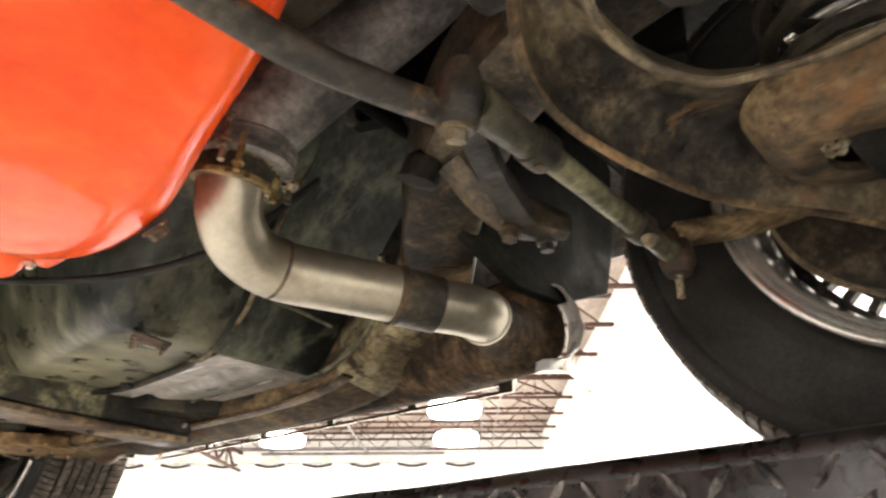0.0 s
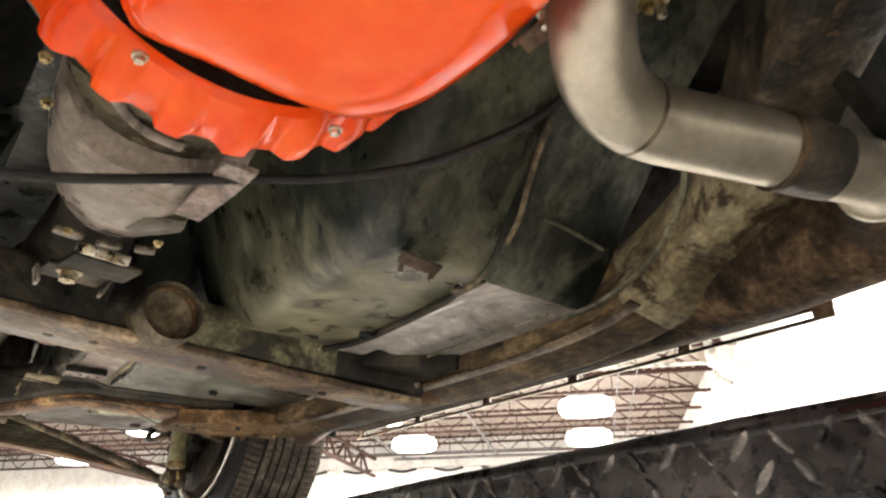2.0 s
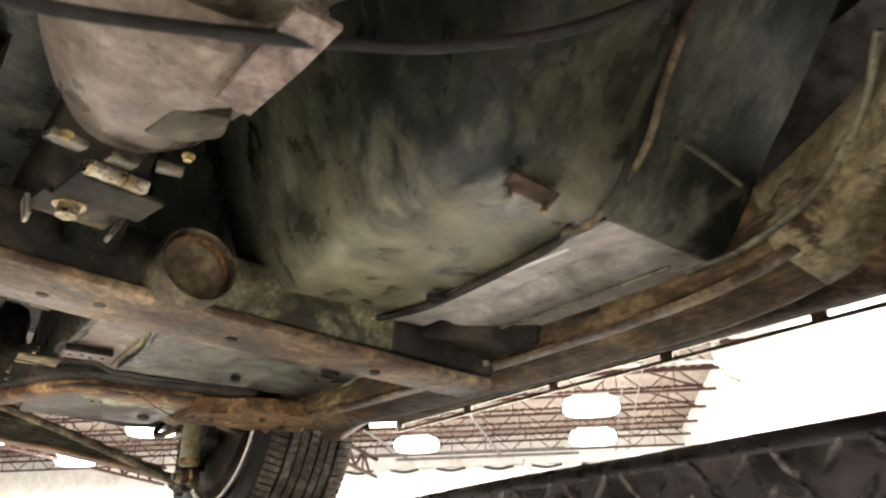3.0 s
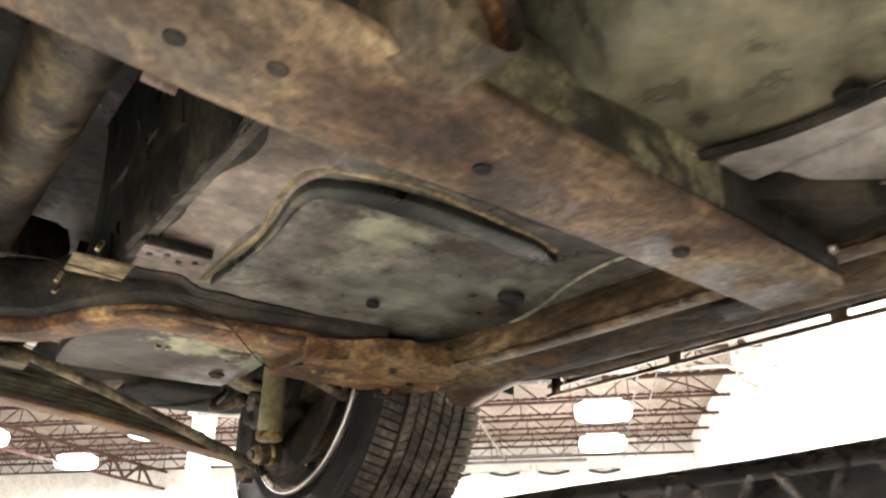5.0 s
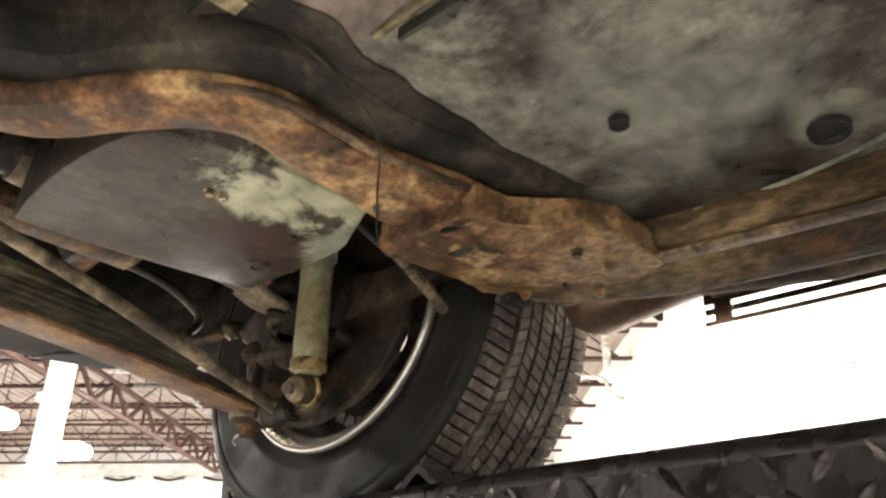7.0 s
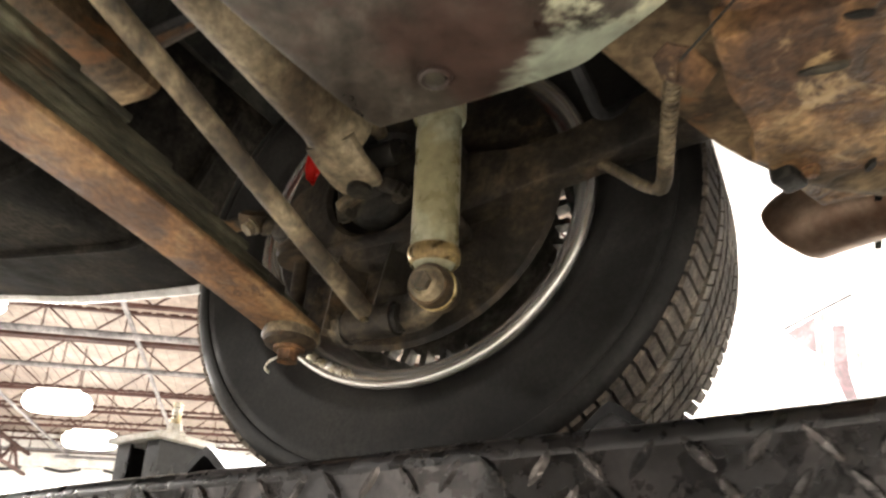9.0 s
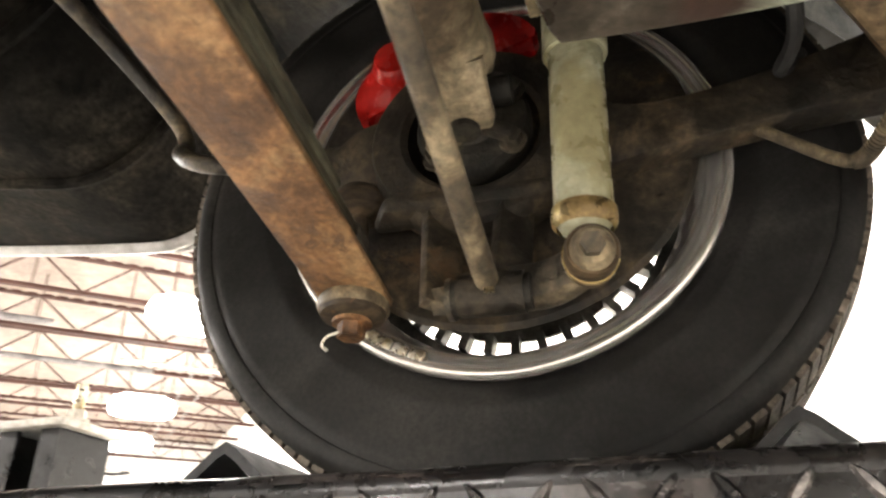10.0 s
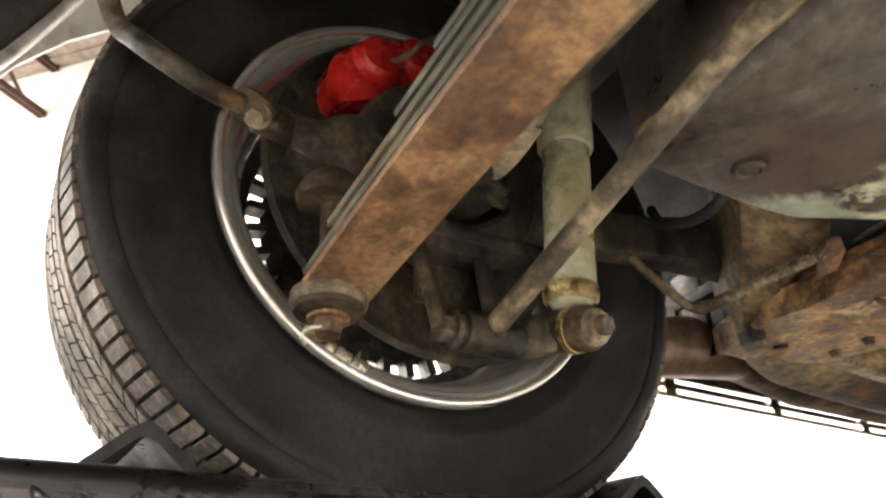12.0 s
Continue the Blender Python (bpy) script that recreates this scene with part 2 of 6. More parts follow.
LEAFRUST = mat("orange_spring_leaf", (0.195, 0.105, 0.048), (0.105, 0.056, 0.028), (0.29, 0.185, 0.09), rough=0.55, grain=80, patch=10, bump=0.35, spots=(0.085, 0.050, 0.030), spot_at=0.60, spot_scale=14, contrast=0.45, spec=0.4)
OLIVE = mat("olive_dusty_steel", (0.125, 0.118, 0.070), (0.040, 0.038, 0.025), (0.26, 0.245, 0.15), rough=0.5, grain=60, patch=6, bump=0.4, spots=(0.030, 0.028, 0.020), spot_at=0.57, spot_scale=9, contrast=0.65)
FLOORFRONT = mat("pale_grey_floor", (0.40, 0.375, 0.345), (0.25, 0.225, 0.195), (0.50, 0.48, 0.45), rough=0.42, grain=30, patch=5, bump=0.15, spots=(0.10, 0.085, 0.065), spot_at=0.68, spot_scale=7, contrast=0.35, spec=0.4)
APRON = mat("black_inner_wing", (0.009, 0.0095, 0.0085), (0.005, 0.005, 0.005), (0.026, 0.026, 0.020), rough=0.7, patch=7, bump=0.3, spec=0.12, scuffs=(0.06, 0.06, 0.042), scuff_at=0.66, scuff_scale=9)
CRUMPLED = mat("crumpled_bright_steel", (0.80, 0.79, 0.77), (0.55, 0.53, 0.50), (0.88, 0.87, 0.86), rough=0.35, metal=0.3, patch=9, bump=0.35, contrast=0.3, relief=0.006, spots=(0.20, 0.17, 0.13), spot_at=0.66, spot_scale=14)
LIP = mat("black_deck_edge", (0.010, 0.0095, 0.010), (0.006, 0.006, 0.006), (0.020, 0.018, 0.018), rough=0.30, patch=9, bump=0.15, contrast=0.3, spec=0.5)
FLOORPINK = mat("pinkish_bare_floor", (0.205, 0.165, 0.138), (0.100, 0.080, 0.062), (0.29, 0.245, 0.21), rough=0.45, grain=30, patch=5, bump=0.18, spots=(0.075, 0.058, 0.042), spot_at=0.61, spot_scale=7, contrast=0.45, spec=0.35)
PALEGREEN = mat("bare_green_fibreglass", (0.34, 0.355, 0.265), (0.21, 0.225, 0.17), (0.52, 0.53, 0.39), rough=0.42, grain=40, patch=9, bump=0.3, spots=(0.075, 0.068, 0.052), spot_at=0.62, spot_scale=16, contrast=0.45, spec=0.4)
FOOTRUST = mat("flaking_rust", (0.170, 0.095, 0.043), (0.072, 0.041, 0.023), (0.28, 0.180, 0.088), rough=0.6, grain=70, patch=8, bump=0.6, spots=(0.42, 0.30, 0.155), spot_at=0.60, spot_scale=16, contrast=0.65, flakes=0.45, spec=0.3, scuffs=(0.055, 0.040, 0.026), scuff_at=0.62, scuff_scale=12)
HUBDARK = mat("brown_black_hub", (0.030, 0.024, 0.0165), (0.013, 0.011, 0.0085), (0.070, 0.052, 0.032), rough=0.6, bump=0.45, patch=10, spots=(0.10, 0.062, 0.032), spot_at=0.66, spot_scale=14, contrast=0.6, spec=0.3)
BRASS = mat("yellow_plated_steel", (0.36, 0.27, 0.11), (0.19, 0.13, 0.055), (0.50, 0.41, 0.20), rough=0.35, metal=0.5, patch=18, bump=0.1)
PEEL = mat("peeling_tan_paint", (0.30, 0.255, 0.150), (0.15, 0.120, 0.070), (0.43, 0.385, 0.25), rough=0.5, grain=50, patch=6, bump=0.45, spots=(0.058, 0.036, 0.019), spot_at=0.555, spot_scale=13, contrast=0.5, flakes=0.3, spec=0.3)
PINKALLOY = mat("pale_pinkish_alloy", (0.34, 0.295, 0.255), (0.20, 0.165, 0.135), (0.44, 0.40, 0.35), rough=0.36, metal=0.2, bump=0.12, patch=5, spots=(0.11, 0.085, 0.055), spot_at=0.66, spot_scale=8, contrast=0.35)
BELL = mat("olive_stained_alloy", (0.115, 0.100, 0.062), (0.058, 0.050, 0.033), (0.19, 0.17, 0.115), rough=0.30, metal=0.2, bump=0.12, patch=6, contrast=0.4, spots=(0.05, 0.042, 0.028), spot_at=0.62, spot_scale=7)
POSTERWHITE = mat("poster_paper", (0.78, 0.77, 0.75), rough=0.6, patch=2, bump=0.0, contrast=0.1)
POSTERPINK = mat("poster_pink", (0.115, 0.062, 0.070), (0.07, 0.04, 0.045), (0.17, 0.105, 0.11), rough=0.6, patch=6, bump=0.0, contrast=0.4)
POSTERGREEN = mat("poster_green", (0.19, 0.215, 0.14), rough=0.6, patch=6, bump=0.0, contrast=0.3)
POSTEREDGE = mat("poster_edge", (0.03, 0.022, 0.022), rough=0.6, patch=6, bump=0.0, contrast=0.2)
BULB = glow("lamp_glow", (1.0, 0.97, 0.92), 16.0)

# ---- mesh tools ----
def part(name, bm, material, parent=None, label="", smooth=True):
    """Link a bmesh as one mesh object, under its thing or part where one is given."""
    bmesh.ops.recalc_face_normals(bm, faces=bm.faces)
    me = bpy.data.meshes.new(name)
    bm.to_mesh(me)
    bm.free()
    me.materials.append(material)
    if smooth:
        me.polygons.foreach_set("use_smooth", [True] * len(me.polygons))
        me.set_sharp_from_angle(angle=radians(38))
    ob = new(name, me)
    if parent:
        ob.parent = parent
    if label:
        ob["label"] = label
    return ob


def box(size, at=(0, 0, 0), turn=(0, 0, 0), bevel=0.0, bm=None, segments=2):
    """A box of that size, its edges rounded."""
    out = bmesh.new()
    bmesh.ops.create_cube(out, size=1.0, matrix=Matrix.Diagonal((*size, 1)))
    if bevel:
        bmesh.ops.bevel(out, geom=list(out.edges), offset=bevel, segments=segments, affect="EDGES", profile=0.5)
    out.transform(pose(*at, *turn))
    return join(bm, out)


def join(bm, other):
    if bm is None:
        return other
    me = bpy.data.meshes.new("scratch")
    other.to_mesh(me)
    other.free()
    bm.from_mesh(me)
    bpy.data.meshes.remove(me)
    return bm


def skin(rings, closed_ring=True, caps=True, closed_path=False, bm=None):
    """Quads between rings of equally many points."""
    out = bmesh.new()
    vs = [[out.verts.new(p) for p in ring] for ring in rings]
    n = len(vs[0])
    pairs = list(zip(vs, vs[1:])) + ([(vs[-1], vs[0])] if closed_path else [])
    for a, b in pairs:
        for i in range(n if closed_ring else n - 1):
            j = (i + 1) % n
            out.faces.new((a[i], a[j], b[j], b[i]))
    if caps and closed_ring and not closed_path:
        out.faces.new(vs[0][::-1])
        out.faces.new(vs[-1])
    return join(bm, out)


def smooth_line(points, steps=8):
    """A Catmull-Rom line through the points; a point may carry more numbers than three."""
    p = [np.array(q, float) for q in points]
    p = [2 * p[0] - p[1]] + p + [2 * p[-1] - p[-2]]
    out = []
    for a, b, c, d in zip(p, p[1:], p[2:], p[3:]):
        for i in range(steps):
            u = i / steps
            out.append(0.5 * (2 * b + (c - a) * u + (2 * a - 5 * b + 4 * c - d) * u * u + (3 * b - a - 3 * c + d) * u ** 3))
    return out + [p[-2]]


def frames_along(line):
    """Points of a line with two axes across it that turn as little as they can."""
    pts = [Vector(q[:3]) for q in line]
    tang = [(pts[min(i + 1, len(pts) - 1)] - pts[max(i - 1, 0)]).normalized() for i in range(len(pts))]
    side = tang[0].orthogonal().normalized()
    if abs(tang[0].z) < 0.9:
        side = tang[0].cross(Vector((0, 0, 1))).normalized()
    out = []
    for q, d in zip(pts, tang):
        side = (side - d * side.dot(d)).normalized()
        out.append((q, side, side.cross(d).normalized()))
    return out


def tube(points, radius=0.02, sides=16, steps=8, smooth=True, bm=None):
    """A round bar along a line; a fourth number of a point is the radius there."""
    line = smooth_line(points, steps) if smooth else [np.array(q, float) for q in points]
    rings = []
    for q, (c, a, b) in zip(line, frames_along(line)):
        r = q[3] if len(q) > 3 else radius
        rings.append([c + (a * math.cos(2 * math.pi * k / sides) + b * math.sin(2 * math.pi * k / sides)) * r for k in range(sides)])
    return skin(rings, bm=bm)


def bar(points, width, height, round_=0.15, steps=8, smooth=True, bm=None):
    """A box section along a line; points may carry a width and a height. The height stands upright."""
    line = smooth_line(points, steps) if smooth else [np.array(q, float) for q in points]
    rings = []
    for q, (c, a, b) in zip(line, frames_along(line)):
        w, h = (q[3], q[4]) if len(q) > 4 else (width, height)
        r = round_ * min(w, h)
        ring = []
        for sx, sy, order in ((1, 1, 0), (-1, 1, 1), (-1, -1, 0), (1, -1, 1)):
            corner = [(sx * w / 2, sy * (h / 2 - r)), (sx * (w / 2 - r * 0.3), sy * (h / 2 - r * 0.3)), (sx * (w / 2 - r), sy * h / 2)]
            ring += corner[::-1] if order else corner
        rings.append([c + a * u + b * v for u, v in ring])
    return skin(rings, bm=bm)


def turned(profile, at=(0, 0, 0), turn=(0, 0, 0), sides=32, closed=False, bm=None):
    """A turned body: a profile of (radius, height) round its own z axis."""
    rings = [[(r * math.cos(2 * math.pi * k / sides), r * math.sin(2 * math.pi * k / sides), h) for r, h in profile] for k in range(sides)]
    out = skin(rings, closed_ring=closed, caps=False, closed_path=True)
    bmesh.ops.remove_doubles(out, verts=out.verts, dist=1e-6)
    out.transform(pose(*at, *turn))
    return join(bm, out)


def bolt(at, turn=(0, 0, 0), size=0.008, shank=0.01, bm=None):
    """A hexagon head with a washer, its head pointing along its own z."""
    out = turned([(0, -0.001), (size * 1.35, -0.001), (size * 1.35, size * 0.25), (0, size * 0.25)], sides=14)
    hexa = bmesh.new()
    bmesh.ops.create_cone(hexa, cap_ends=True, segments=6, radius1=size, radius2=size * 0.94, depth=size * 1.0, matrix=pose(0, 0, size * 0.7))
    out = join(out, hexa)
    out.transform(pose(*at, *turn))
    return join(bm, out)


def sheet(fn, nu, nv, thick=0.004, bm=None):
    """A skin over a grid of points fn(u, v), u and v from 0 to 1, given a thickness upward."""
    out = bmesh.new()
    top = [[out.verts.new(Vector(fn(i / nu, j / nv))) for j in range(nv + 1)] for i in range(nu + 1)]
    for i in range(nu):
        for j in range(nv):
            out.faces.new((top[i][j], top[i + 1][j], top[i + 1][j + 1], top[i][j + 1]))
    out.normal_update()
    up = 1.0 if sum(f.normal.z * f.calc_area() for f in out.faces) > 0 else -1.0
    back = [[out.verts.new(v.co + v.normal * (thick * up)) for v in row] for row in top]
    for i in range(nu):
        for j in range(nv):
            out.faces.new((back[i][j], back[i][j + 1], back[i + 1][j + 1], back[i + 1][j]))
    rim = [(i, 0) for i in range(nu)] + [(nu, j) for j in range(nv)] + [(i, nv) for i in range(nu, 0, -1)] + [(0, j) for j in range(nv, 0, -1)]
    for (a, b), (c, d) in zip(rim, rim[1:] + rim[:1]):
        out.faces.new((top[a][b], top[c][d], back[c][d], back[a][b]))
    return join(bm, out)


def settle(ob, dx, dy, dz, lean=0.0):
    """Move a part of the car and what hangs under it; lean lifts it by so much for each metre to the left."""
    m = Matrix.Translation((dx, dy, dz))
    m[2][0] = lean
    for o in (ob, *ob.children_recursive):
        o.data.transform(m)
    return ob


def prism(outline, z0, z1, bevel=0.0, bm=None):
    """An outline of (x, y), raised from z0 to z1."""
    out = bmesh.new()
    a = [out.verts.new((x, y, z0)) for x, y in outline]
    b = [out.verts.new((x, y, z1)) for x, y in outline]
    out.faces.new(a[::-1])
    out.faces.new(b)
    for i in range(len(a)):
        j = (i + 1) % len(a)
        out.faces.new((a[i], a[j], b[j], b[i]))
    if bevel:
        bmesh.ops.bevel(out, geom=list(out.edges), offset=bevel, segments=2, affect="EDGES", profile=0.5)
    return join(bm, out)

# ---- the hall ----
HALL = pose(0, 0, 0, 0, 0, 41.0)   # the hall stands askew to the car: a along its near wall, b away from that wall
NEAR_B, FAR_B, NEAR_A, FAR_A = -3.4, 30.0, -14.0, 33.6


def slab(name, a0, a1, b0, b1, z0, z1, material, label, category="wall"):
    ob = part(name, box((a1 - a0, b1 - b0, z1 - z0), ((a0 + a1) / 2, (b0 + b1) / 2, (z0 + z1) / 2)), material, smooth=False)
    ob.matrix_world = HALL
    return tagged(ob, label, category, kind="structure")


slab("floor", NEAR_A - 0.3, FAR_A + 0.3, NEAR_B - 0.3, FAR_B + 0.3, -0.2, 0.0, CONCRETE, "grey sealed concrete workshop floor", "floor")
slab("wall_near", NEAR_A, FAR_A, NEAR_B - 0.3, NEAR_B, 0, HALL_H, WHITEWALL, "plain white painted workshop wall")
slab("wall_opposite", NEAR_A, FAR_A, FAR_B, FAR_B + 0.3, 0, HALL_H, WHITEWALL, "plain white painted workshop wall")
slab("wall_end", FAR_A, FAR_A + 0.3, NEAR_B - 0.3, FAR_B + 0.3, 0, HALL_H, WHITEWALL, "plain white painted end wall")
slab("wall_front", NEAR_A - 0.3, NEAR_A, NEAR_B - 0.3, FAR_B + 0.3, 0, HALL_H, WHITEWALL, "plain white painted end wall")


def roof_decking():
    """Sheet metal decking: trapezoid ribs run across the joists."""
    long, mid = FAR_A - NEAR_A + 0.6, (FAR_A + NEAR_A) / 2
    bm = box((long, FAR_B - NEAR_B + 0.6, 0.2), (mid, (FAR_B + NEAR_B) / 2, HALL_H + 0.1))
    b = NEAR_B + 0.15
    while b < FAR_B:
        box((long, 0.10, 0.045), (mid, b, HALL_H - 0.012), bm=bm)
        b += 0.30
    ob = part("ceiling", bm, DECKING, smooth=False)
    ob.matrix_world = HALL
    tagged(ob, "beige ribbed metal roof decking", "ceiling", kind="structure")


roof_decking()


def joist_mesh(length, depth, step, thick, chord=0.075):
    """An open web joist: two chords of paired angles, a zigzag of bars and uprights between."""
    bm = None
    for z in (-0.04, -depth):
        for x in (-0.035, 0.035):
            bm = box((0.045, length, chord), (x, length / 2, z), bm=bm)
    y, up = 0.3, True
    while y + step / 2 < length:
        z0, z1 = (-depth, -0.04) if up else (-0.04, -depth)
        d = math.hypot(step / 2, depth)
        box((thick, d, thick), (0, y + step / 4, -depth / 2), (math.degrees(math.atan2(z1 - z0, step / 2)), 0, 0), bm=bm)
        if up:
            box((thick * 0.8, thick * 0.8, depth), (0, y + step / 2, -depth / 2), bm=bm)
        y, up = y + step / 2, not up
    return bm


JOIST_A0, JOIST_STEP = 21.1 - 14 * 2.42, 2.42
joist = part("roof_joist", joist_mesh(FAR_B - NEAR_B - 0.06, 0.75, 1.75, 0.036), TRUSS, smooth=False)
joist.matrix_world = HALL @ pose(JOIST_A0, NEAR_B + 0.03, HALL_H)
tagged(joist, "red oxide open web steel roof joist", "roof joist", "roof joists")
for i in range(1, 20):
    copy_thing(joist, HALL @ pose(JOIST_A0 + i * JOIST_STEP, NEAR_B + 0.03, HALL_H))

girder = part("roof_girder", joist_mesh(FAR_A - NEAR_A - 0.06, 0.80, 2.2, 0.09, 0.11), TRUSS, smooth=False)
girder.matrix_world = HALL @ pose(NEAR_A + 0.03, 10.1, HALL_H - 0.80, 0, 0, -90)
tagged(girder, "red oxide steel lattice girder under the joists", "roof girder", "roof girders")
copy_thing(girder, HALL @ pose(NEAR_A + 0.03, 20.6, HALL_H - 0.80, 0, 0, -90))

# pipes and conduits under the roof
PIPE_RUNS = [("sprinkler_pipe", -1.05, 0.83, 0.02), ("sprinkler_pipe", -0.55, 0.86, 0.022), ("sprinkler_pipe", 4.4, 0.88, 0.05), ("sprinkler_pipe", 8.6, 0.88, 0.05)]
for n, b, z, r in PIPE_RUNS:
    ob = part(n, tube([(NEAR_A + 0.05, b, HALL_H - z), (FAR_A - 0.05, b, HALL_H - z)], r, 10, smooth=False), DUCTPAINT)
    ob.matrix_world = HALL
    tagged(ob, "grey sprinkler pipe run under the roof joists", "pipe", "sprinkler pipes")
    for i in range(5):
        part("pipe_hanger", tube([(-11 + i * 10.5, b, HALL_H - z), (-11 + i * 10.5, b, HALL_H - 0.02)], 0.015, 6, smooth=False), TRUSS, ob)
for a, b0, b1, z, r in ((20.2, 9.5, 0.4, 0.98, 0.06), (17.4, 20.0, 2.6, 1.02, 0.075), (12.6, 20.0, 2.0, 1.00, 0.07), (32.7, 14.0, 1.6, 0.78, 0.05), (32.9, 9.0, 1.0, 0.98, 0.06)):
    ob = part("service_pipe", tube([(a, b0, HALL_H - z), (a, b1, HALL_H - z)], r, 10, smooth=False), DUCTPAINT)
    for b in (b0 - 0.3, (b0 + b1) / 2, b1 + 0.3):
        part("pipe_hanger", tube([(a, b, HALL_H - z), (a, b, HALL_H - 0.02)], 0.015, 6, smooth=False), TRUSS, ob)
    ob.matrix_world = HALL
    tagged(ob, "grey service pipe hung beside a roof joist", "pipe", "service pipes")
drop = part("conduit", tube([(17.8, -2.55, HALL_H - 0.05), (17.8, -2.55, 6.75), (17.8, -2.55, 6.42), (17.8, -2.66, 6.22), (17.8, -2.95, 6.17), (17.8, NEAR_B + 0.02, 6.17)], 0.095, 12, 5), PIPEPAINT)
drop.matrix_world = HALL
tagged(drop, "white conduit bending from the roof into the wall", "conduit")
drop = part("conduit", tube([(20.0, 1.2, 6.90), (20.0, -1.5, 6.90), (20.0, -2.6, 6.90), (20.0, -2.95, 6.82), (20.0, -3.05, 6.5), (20.0, NEAR_B + 0.02, 6.3)], 0.05, 10, 5), PIPEPAINT)
drop.matrix_world = HALL
tagged(drop, "thin white conduit run along a joist to the wall", "conduit")
for a in (18.68, 21.1, 23.52, 25.94):
    ob = part("joist_brace", box((0.05, 2.3, 0.05), (a, -2.15, HALL_H - 0.40), (20, 0, 0)), TRUSS, smooth=False)
    ob.matrix_world = HALL
    tagged(ob, "red oxide brace between joist end and wall", "brace", "joist braces")

post = part("hall_column", box((0.30, 0.30, HALL_H - 0.02), (0, 0, (HALL_H - 0.02) / 2), (0, 0, 0), 0.01), WHITEWALL)
post.matrix_world = HALL @ pose(4.6 * 0.7547 + 13.8 * 0.6561, 13.8 * 0.7547 - 4.6 * 0.6561, 0)
part("conduit_box", box((0.12, 0.10, 0.14), (-0.16, 0.15, 4.45), (0, 0, 0), 0.01), WHITEWALL, post, "small white switch box")
tagged(post, "white painted steel hall column", "column", kind="structure")

# posters on the near wall
def wall_poster(a, z0, z1, wide, shapes, label):
    """A paper sheet on the near wall with a dark top edge and faded printed shapes."""
    sheet_ob = part("wall_poster", box((wide, 0.004, z1 - z0), (a, NEAR_B + 0.004, (z0 + z1) / 2)), POSTERWHITE)
    part("top_edge", box((wide, 0.012, 0.022), (a, NEAR_B + 0.008, z1)), POSTEREDGE, sheet_ob)
    for outline, material in shapes:
        bm = prism(outline, -0.0015, 0.0015)
        bm.transform(pose(a, NEAR_B + 0.0085, z0, 90, 0, 0))
        part("print", bm, material, sheet_ob)
    sheet_ob.matrix_world = HALL
    return tagged(sheet_ob, label, "poster")


wall_poster(6.86, 2.35, 4.08, 0.92, [([(0.44, 1.68), (0.02, 1.70), (0.10, 1.36), (0.28, 1.50)], POSTERPINK), ([(-0.04, 1.70), (-0.12, 1.70), (0.02, 1.20), (0.10, 1.24)], POSTERGREEN), ([(-0.16, 1.55), (-0.30, 1.50), (-0.22, 1.05), (-0.30, 0.50), (-0.22, 0.50), (-0.04, 1.15)], POSTERPINK), ([(-0.34, 1.25), (-0.40, 1.20), (-0.36, 0.80)], POSTERGREEN)], "white wall poster with faded pink and green print")
wall_poster(9.35, 2.5, 4.0, 0.34, [([(0.15, 1.45), (-0.1, 1.47), (0.05, 1.41)], POSTERPINK)], "small white wall poster with a dark top edge")

# a festoon of cable along the end wall
for i in range(8):
    b = -0.35 + i * 2.1
    ob = part("cable_loop", tube([(FAR_A - 0.4, b, 6.38), (FAR_A - 0.4, b + 0.65, 6.27), (FAR_A - 0.4, b + 1.3, 6.38)], 0.06, 8), BLACKPAINT)
    ob.matrix_world = HALL
    tagged(ob, "black festoon cable sagging under its rail", "cable", "festoon cables")
rail_ob = part("cable_rail", box((0.06, 17.5, 0.05), (FAR_A - 0.4, 8.0, 6.42)), PIPEPAINT)
for b in (0.0, 8.0, 16.0):
    part("rail_bracket", box((0.4, 0.08, 0.06), (FAR_A - 0.2, b, 6.44)), PIPEPAINT, rail_ob)
part("rail_carriage", box((0.20, 0.30, 0.85), (FAR_A - 0.45, 3.25, 6.25), (0, 0, 0), 0.03), PIPEPAINT, rail_ob, "grey cable carriage hanging on the rail")
rail_ob.matrix_world = HALL
tagged(rail_ob, "pale steel cable rail fixed along the wall", "cable rail")


